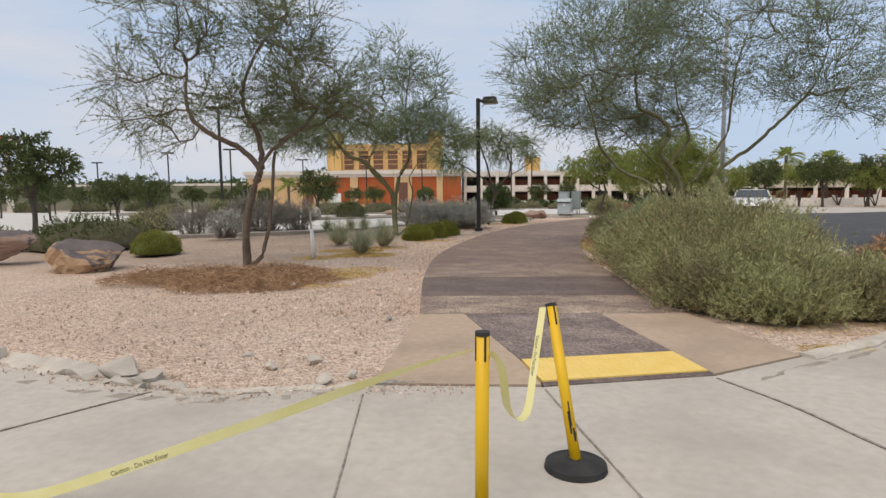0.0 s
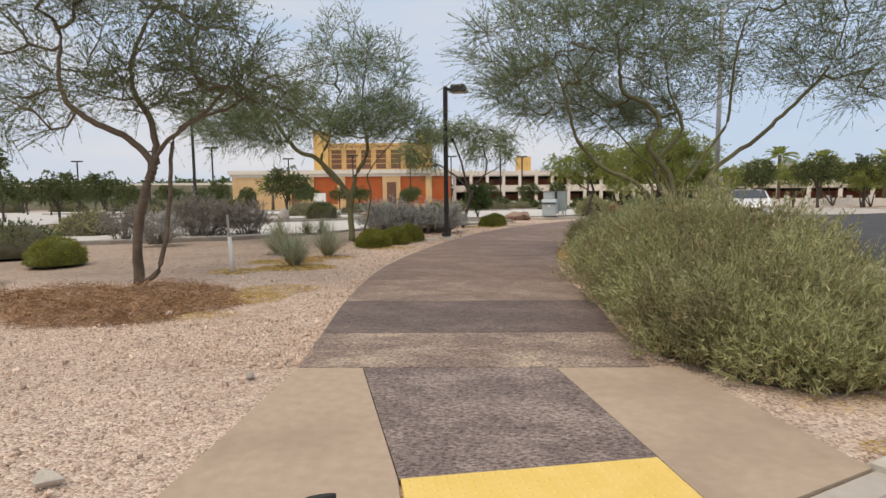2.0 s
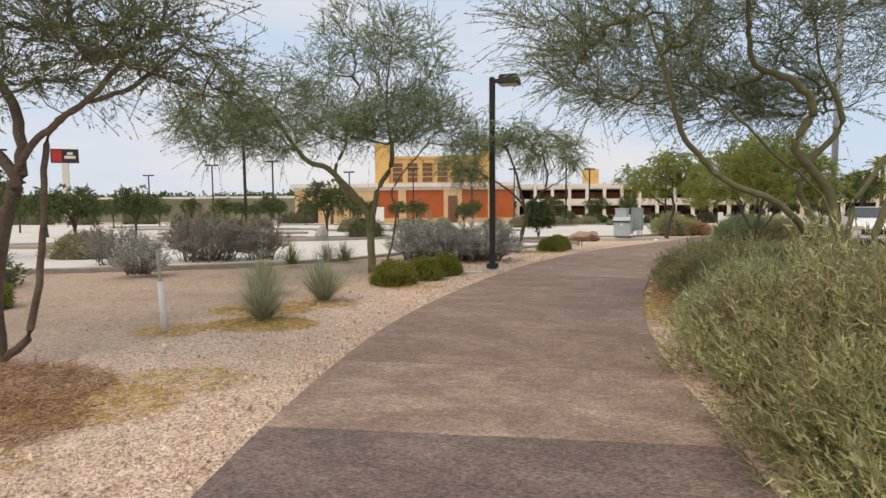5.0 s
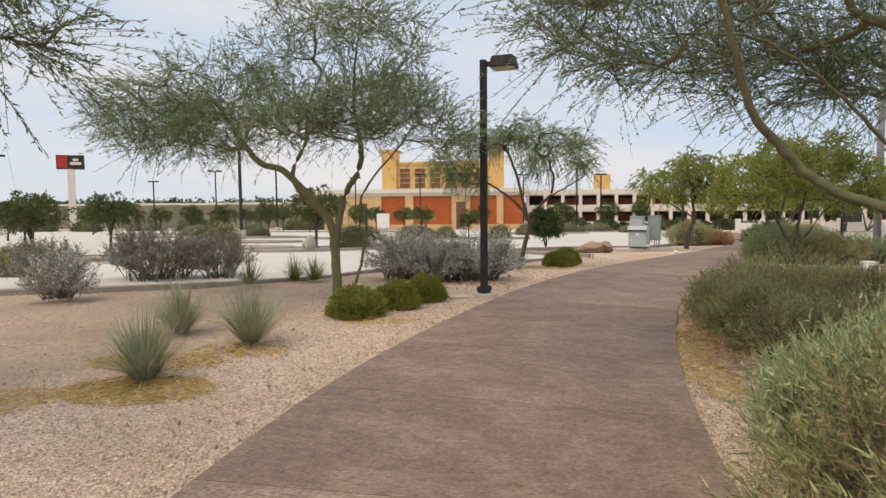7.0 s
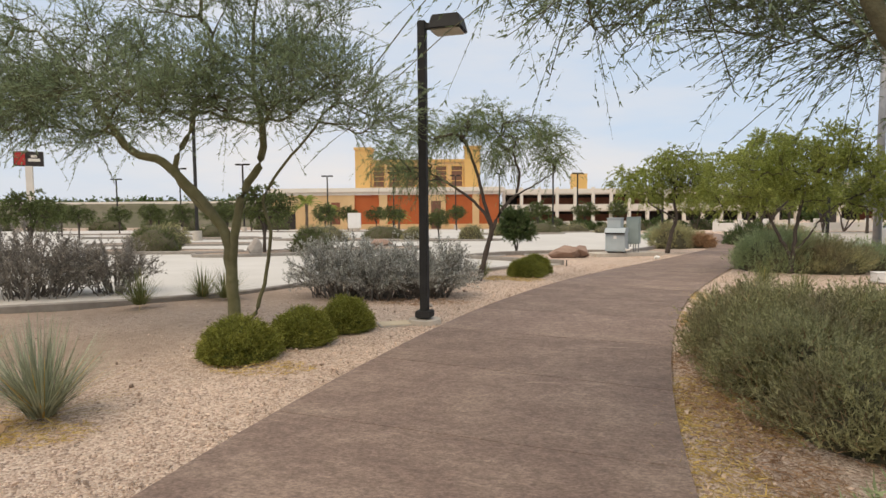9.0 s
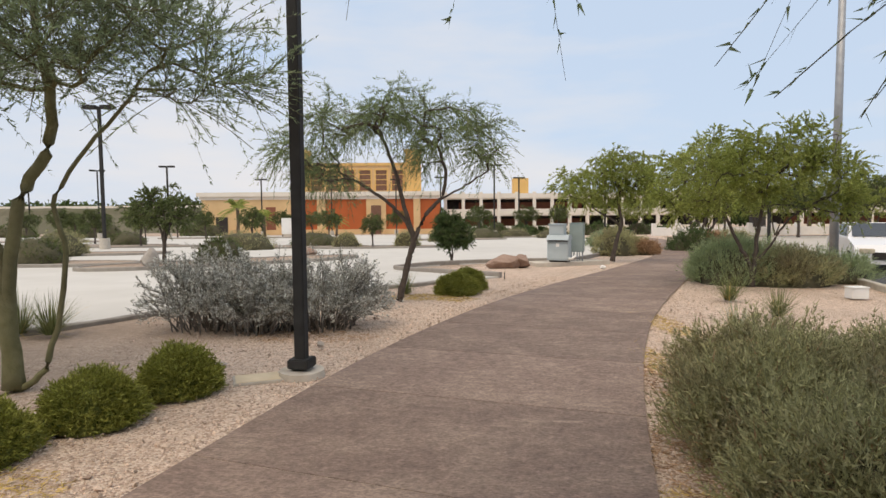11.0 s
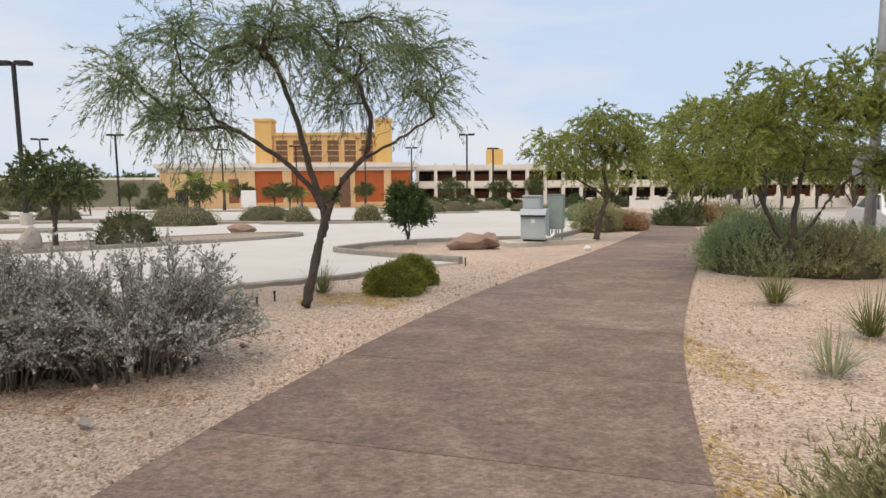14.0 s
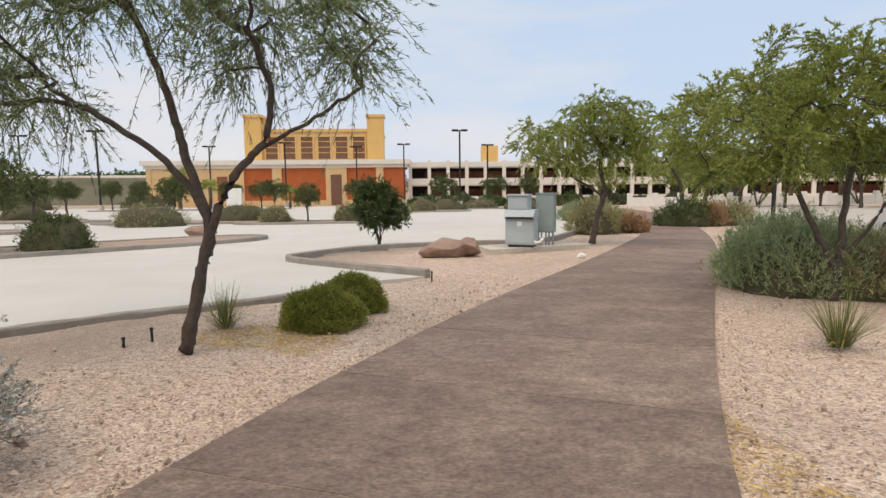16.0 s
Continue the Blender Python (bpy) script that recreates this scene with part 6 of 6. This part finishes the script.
def garage(name, x0, x1, y0, levels, bay, label, yaw=0.0, top_z=7.2, gold=()):
    base = level(y0)
    top = thing(name, x0, y0, base, label, "parking garage", turn=yaw)
    w = x1 - x0
    n = int(w / bay)
    h = 3.3
    top_z = h * levels + 1.0
    # solid block; the depth's shade is painted by its near-black colour
    boxes("interior", [(0.3, 5.0, -0.5, w - 0.3, 24, top_z - 1.0)], M_DARK, top, "dark block with the interior's shade in its colour")
    for k in range(levels):
        boxes("deck", [(0, 0.3, h * (k + 1) - 0.1, w, 24, h * (k + 1) + 0.2)], M_PALE, top)
    for k in range(levels + 1):
        z = h * k
        boxes("spandrel", [(0, 0.0, z - (0.8 if k == 0 else -0.1), w, 0.28, z + (1.3 if k < levels else 1.0))], M_PALE, top, "pale parapet wall")
    for k in range(n + 1):
        x = k * w / n
        boxes("column", [(x - 0.3, -0.16, -0.8, x + 0.3, 0.4, top_z + 0.3)], M_PALE, top)
    for k in range(levels):
        boxes("back_wall", [(w * 0.05, 4.6, h * k + 1.2, w * 0.5, 4.9, h * k + 2.6)], M_RUST, top, "rust-red wall inside")
    for gx in gold:
        boxes("stair_tower", [(gx, 6, top_z, gx + 3, 9, top_z + 3.2)], M_GOLD, top, "golden stair tower")


garage("parking_garage", 4.9, 60, 130, 2, 3.4, "pale concrete open parking garage of two decks", 0, 6.9, (14.0,))
garage("parking_garage", 60, 125, 116, 2, 5.0, "pale concrete parking garage across the road", -20, 6.5)
wall = thing("boundary_wall", 30, 88, level(88), "low white boundary wall with posts", "wall")
for k in range(14):
    boxes("post", [(k * 3 - 0.25, -0.25, -0.3, k * 3 + 0.25, 0.25, 1.5)], M_WHITE, wall)
boxes("panel", [(0, -0.1, -0.3, 39, 0.1, 1.0)], M_WHITE, wall)

# parking-lot islands
for k, (cx, cy, rx, ry, turn) in enumerate(((-5.3, 37.4, 5.6, 1.5, 42), (-1.2, 53.2, 4.2, 1.3, 5), (-13, 37, 4, 1.3, 0), (-17, 46, 5, 1.4, 10), (-8, 55, 6, 1.5, 0), (-15, 28, 3, 1.2, 0), (5, 74, 5, 1.6, 10), (11, 84, 9, 2.0, 8), (-26, 62, 8, 1.6, 0), (-20, 59, 5, 1.4, 0), (-38, 78, 10, 2, 0), (-22, 94, 12, 2, 0))):
    p = [(cx + rx * math.copysign(abs(math.cos(a)) ** 0.5, math.cos(a)) * math.cos(radians(turn)) - ry * math.sin(a) * math.sin(radians(turn)), cy + rx * math.copysign(abs(math.cos(a)) ** 0.5, math.cos(a)) * math.sin(radians(turn)) + ry * math.sin(a) * math.cos(radians(turn))) for a in np.linspace(0, 2 * math.pi, 28, endpoint=False)]
    isl = thing("lot_island", 0, 0, 0, "kerbed gravel planting island in the parking lot", "island", "parking-lot islands", kind="structure")
    ribbon("kerb_stone", p + [p[0]], 0.15, 0.13, 0.05, M_KERB_DARK, isl)
    sheet("bed", p, 0.09, 0.1, M_GRAVEL, isl, "tan gravel bed")

# white car on the street
def car(x, y, turn):
    top = thing("car", x, y, level(y) - 0.03, "white saloon car on the asphalt street", "car", turn=turn)
    prof = [(-2.35, 0.35), (-2.4, 0.75), (-2.2, 0.95), (-1.55, 1.02), (-0.85, 1.42), (0.35, 1.46), (1.25, 1.02), (2.1, 0.86), (2.4, 0.62), (2.38, 0.32)]
    bm = bmesh.new()
    rows = []
    for yy, sc in ((-0.9, 0.97), (-0.7, 1.0), (0.7, 1.0), (0.9, 0.97)):
        rows.append([bm.verts.new((px, yy if z < 1.1 else yy * 0.8, 0.3 + (z - 0.3) * sc)) for px, z in prof])
    for a, b in zip(rows, rows[1:]):
        for i in range(len(prof) - 1):
            bm.faces.new((a[i], a[i + 1], b[i + 1], b[i]))
        bm.faces.new((a[-1], a[0], b[0], b[-1]))
    bm.faces.new(rows[0][::-1])
    bm.faces.new(rows[-1])
    bmesh.ops.recalc_face_normals(bm, faces=bm.faces[:])
    part("body", bm, M_CAR, top, "", False)
    bm = bmesh.new()
    v = [bm.verts.new(q) for q in ((0.4, -0.68, 1.43), (1.2, -0.78, 1.06), (1.2, 0.78, 1.06), (0.4, 0.68, 1.43))]
    f = bm.faces.new(v)
    bmesh.ops.translate(bm, vec=(0.02, 0, 0.015), verts=v)
    part("windscreen", bm, M_GLASS, top, "dark windscreen")
    for s in (-1, 1):
        bm = bmesh.new()
        v = [bm.verts.new(q) for q in ((-1.3, s * 0.875, 1.06), (1.0, s * 0.875, 1.06), (0.3, s * 0.745, 1.4), (-0.8, s * 0.745, 1.38))]
        bm.faces.new(v)
        bmesh.ops.translate(bm, vec=(0, s * 0.012, 0), verts=v)
        part("side_window", bm, M_GLASS, top, "dark side window")
        boxes("headlight", [(2.2, s * 0.62 - 0.18, 0.62, 2.42, s * 0.62 + 0.18, 0.76)], M_LENS, top, "", 0.02)
        for px in (-1.45, 1.5):
            bm = bmesh.new()
            cyl(bm, 0.33, 0.33, -0.11, 0.11, 20, pose(px, s * 0.8, 0.33, 90, 0, 0))
            wheel = part("wheel", bm, M_RUBBER, top, "black tyre")
            bm = bmesh.new()
            cyl(bm, 0.21, 0.21, -0.12, 0.12, 14, pose(px, s * 0.8, 0.33, 90, 0, 0))
            part("rim", bm, M_GALV, wheel)
    boxes("grille", [(2.36, -0.5, 0.45, 2.41, 0.5, 0.66)], M_DARK, top)


car(16.35, 32.0, 245)

# billboard, embankment and the far horizon
bill = thing("billboard", -90, 126, level(130), "dark billboard with red and pale shapes on a pale post", "billboard", turn=30)
boxes("post", [(-0.6, -0.6, -0.5, 0.6, 0.6, 13)], M_PALE, bill)
boxes("panel", [(-2.5, -0.5, 13, 2.5, 0.5, 15.9)], M_DARK, bill)
boxes("red_block", [(-2.3, -0.56, 13.2, -0.5, -0.505, 15.7)], M_RED, bill, "red block")
boxes("pale_shape", [(0.0, -0.56, 13.9, 2.0, -0.505, 14.5), (0.5, -0.56, 14.7, 1.5, -0.505, 15.2)], M_PALE, bill, "pale shapes")


def embankment():
    rng = np.random.default_rng(9)
    verts, faces = [], []
    xs = np.linspace(-420, -44, 60)
    prof = [(0, -8), (14, 0.6), (15, 1.9), (16, 2.6), (40, 2.7)]
    for x in xs:
        for dy, z in prof:
            verts.append((x, 172 + dy - 0.12 * (x + 44), z + rng.normal(0, 0.08) + (0.0022 * (-60 - x) if z > 0 else 0)))
    k = len(prof)
    for i in range(len(xs) - 1):
        for j in range(k - 1):
            faces.append((i * k + j, (i + 1) * k + j, (i + 1) * k + j + 1, i * k + j + 1))
    tagged(raw("embankment", verts, faces, M_BERM), "dry grassy highway embankment behind the lot", "embankment", kind="structure")
    dots = []
    for n, y0, x0, x1, h in ((900, 300, -330, -30, 5.0), (500, 430, -480, 300, 7), (500, 260, 90, 330, 6.0)):
        c = np.stack([rng.uniform(x0, x1, n), y0 + rng.uniform(0, 40, n), np.zeros(n)], 1)
        c[:, 2] = level(y0)
        for q in c:
            hh = h * rng.uniform(0.35, 1.1) + 9.8
            m = 46
            d = unit(rng.normal(size=(m, 3))) * np.array([3.6, 3.6, hh / 2]) * rng.uniform(0.5, 1, (m, 1)) + q + np.array([0, 0, hh / 2])
            dots.append(leaf_quads(d, unit(rng.normal(size=(m, 3))), 2.2, 1.3, rng))
    tagged(quads("far_trees", np.concatenate(dots), M_LEAF_DARK), "hazy dark line of distant trees", "trees", kind="stuff")


embankment()
barrier = raw("road_barrier", [(x, 188.2 - 0.12 * (x + 44) + dy, 2.5 + 0.0022 * (-60 - x) + z) for x in np.linspace(-420, -50, 38) for dy, z in ((0, 0), (0, 0.75), (0.3, 0.75), (0.3, 0))],
              [(4 * i + a, 4 * i + (a + 1) % 4, 4 * i + 4 + (a + 1) % 4, 4 * i + 4 + a) for i in range(37) for a in range(4)], M_PALE)
tagged(barrier, "pale concrete barrier along the highway", "barrier", kind="structure")
for k in range(15):
    r = 1.5 + 0.9 * ((k * 7) % 5) / 5
    bush("rounded_bush", -104 + 4.6 * k + 1.7 * ((k * 3) % 4), 108 + 2.2 * ((k * 5) % 6), "dusty olive bush at the far edge of the lot", r * 1.4, r, r * 1.15, M_LEAF_LOT, 500 + k, 260, 6, (0.3, 0.1), 0.35, 0.5, fill=0.9, group="bushes at the lot's far edge")
for k, (hx, hy, w) in enumerate(((-150, 280, 14), (-118, 286, 20), (-90, 292, 16), (-62, 283, 22), (-190, 300, 24))):
    house = thing("far_house", hx, hy, level(hy), "distant low pale house with a tiled roof", "house", "distant houses")
    boxes("wall", [(-w / 2, -5, 0, w / 2, 5, 9.5)], M_PALE, house)
    bm = bmesh.new()
    box(bm, -w / 2 - 0.6, -5.6, 9.5, w / 2 + 0.6, 5.6, 11.3)
    for v in bm.verts:
        if v.co.z > 11:
            v.co.y *= 0.1
    part("roof", bm, M_ROCK_RED, house, "brown roof")

# dark rounded bushes along the foot of the garages
rng = np.random.default_rng(77)
for k in range(16):
    bx, by = 5 + 2.3 * k + rng.uniform(-0.6, 0.6), 99 + rng.uniform(-3, 4)
    r = rng.uniform(0.9, 1.7)
    bush("rounded_bush", bx, by, "rounded dark olive bush at the foot of the garage", r, r * 0.9, r * rng.uniform(0.9, 1.25), M_LEAF_DARK, 400 + k, 260, 6, (0.3, 0.09), 0.3, 0.6, fill=0.9, group="bushes before the garage")
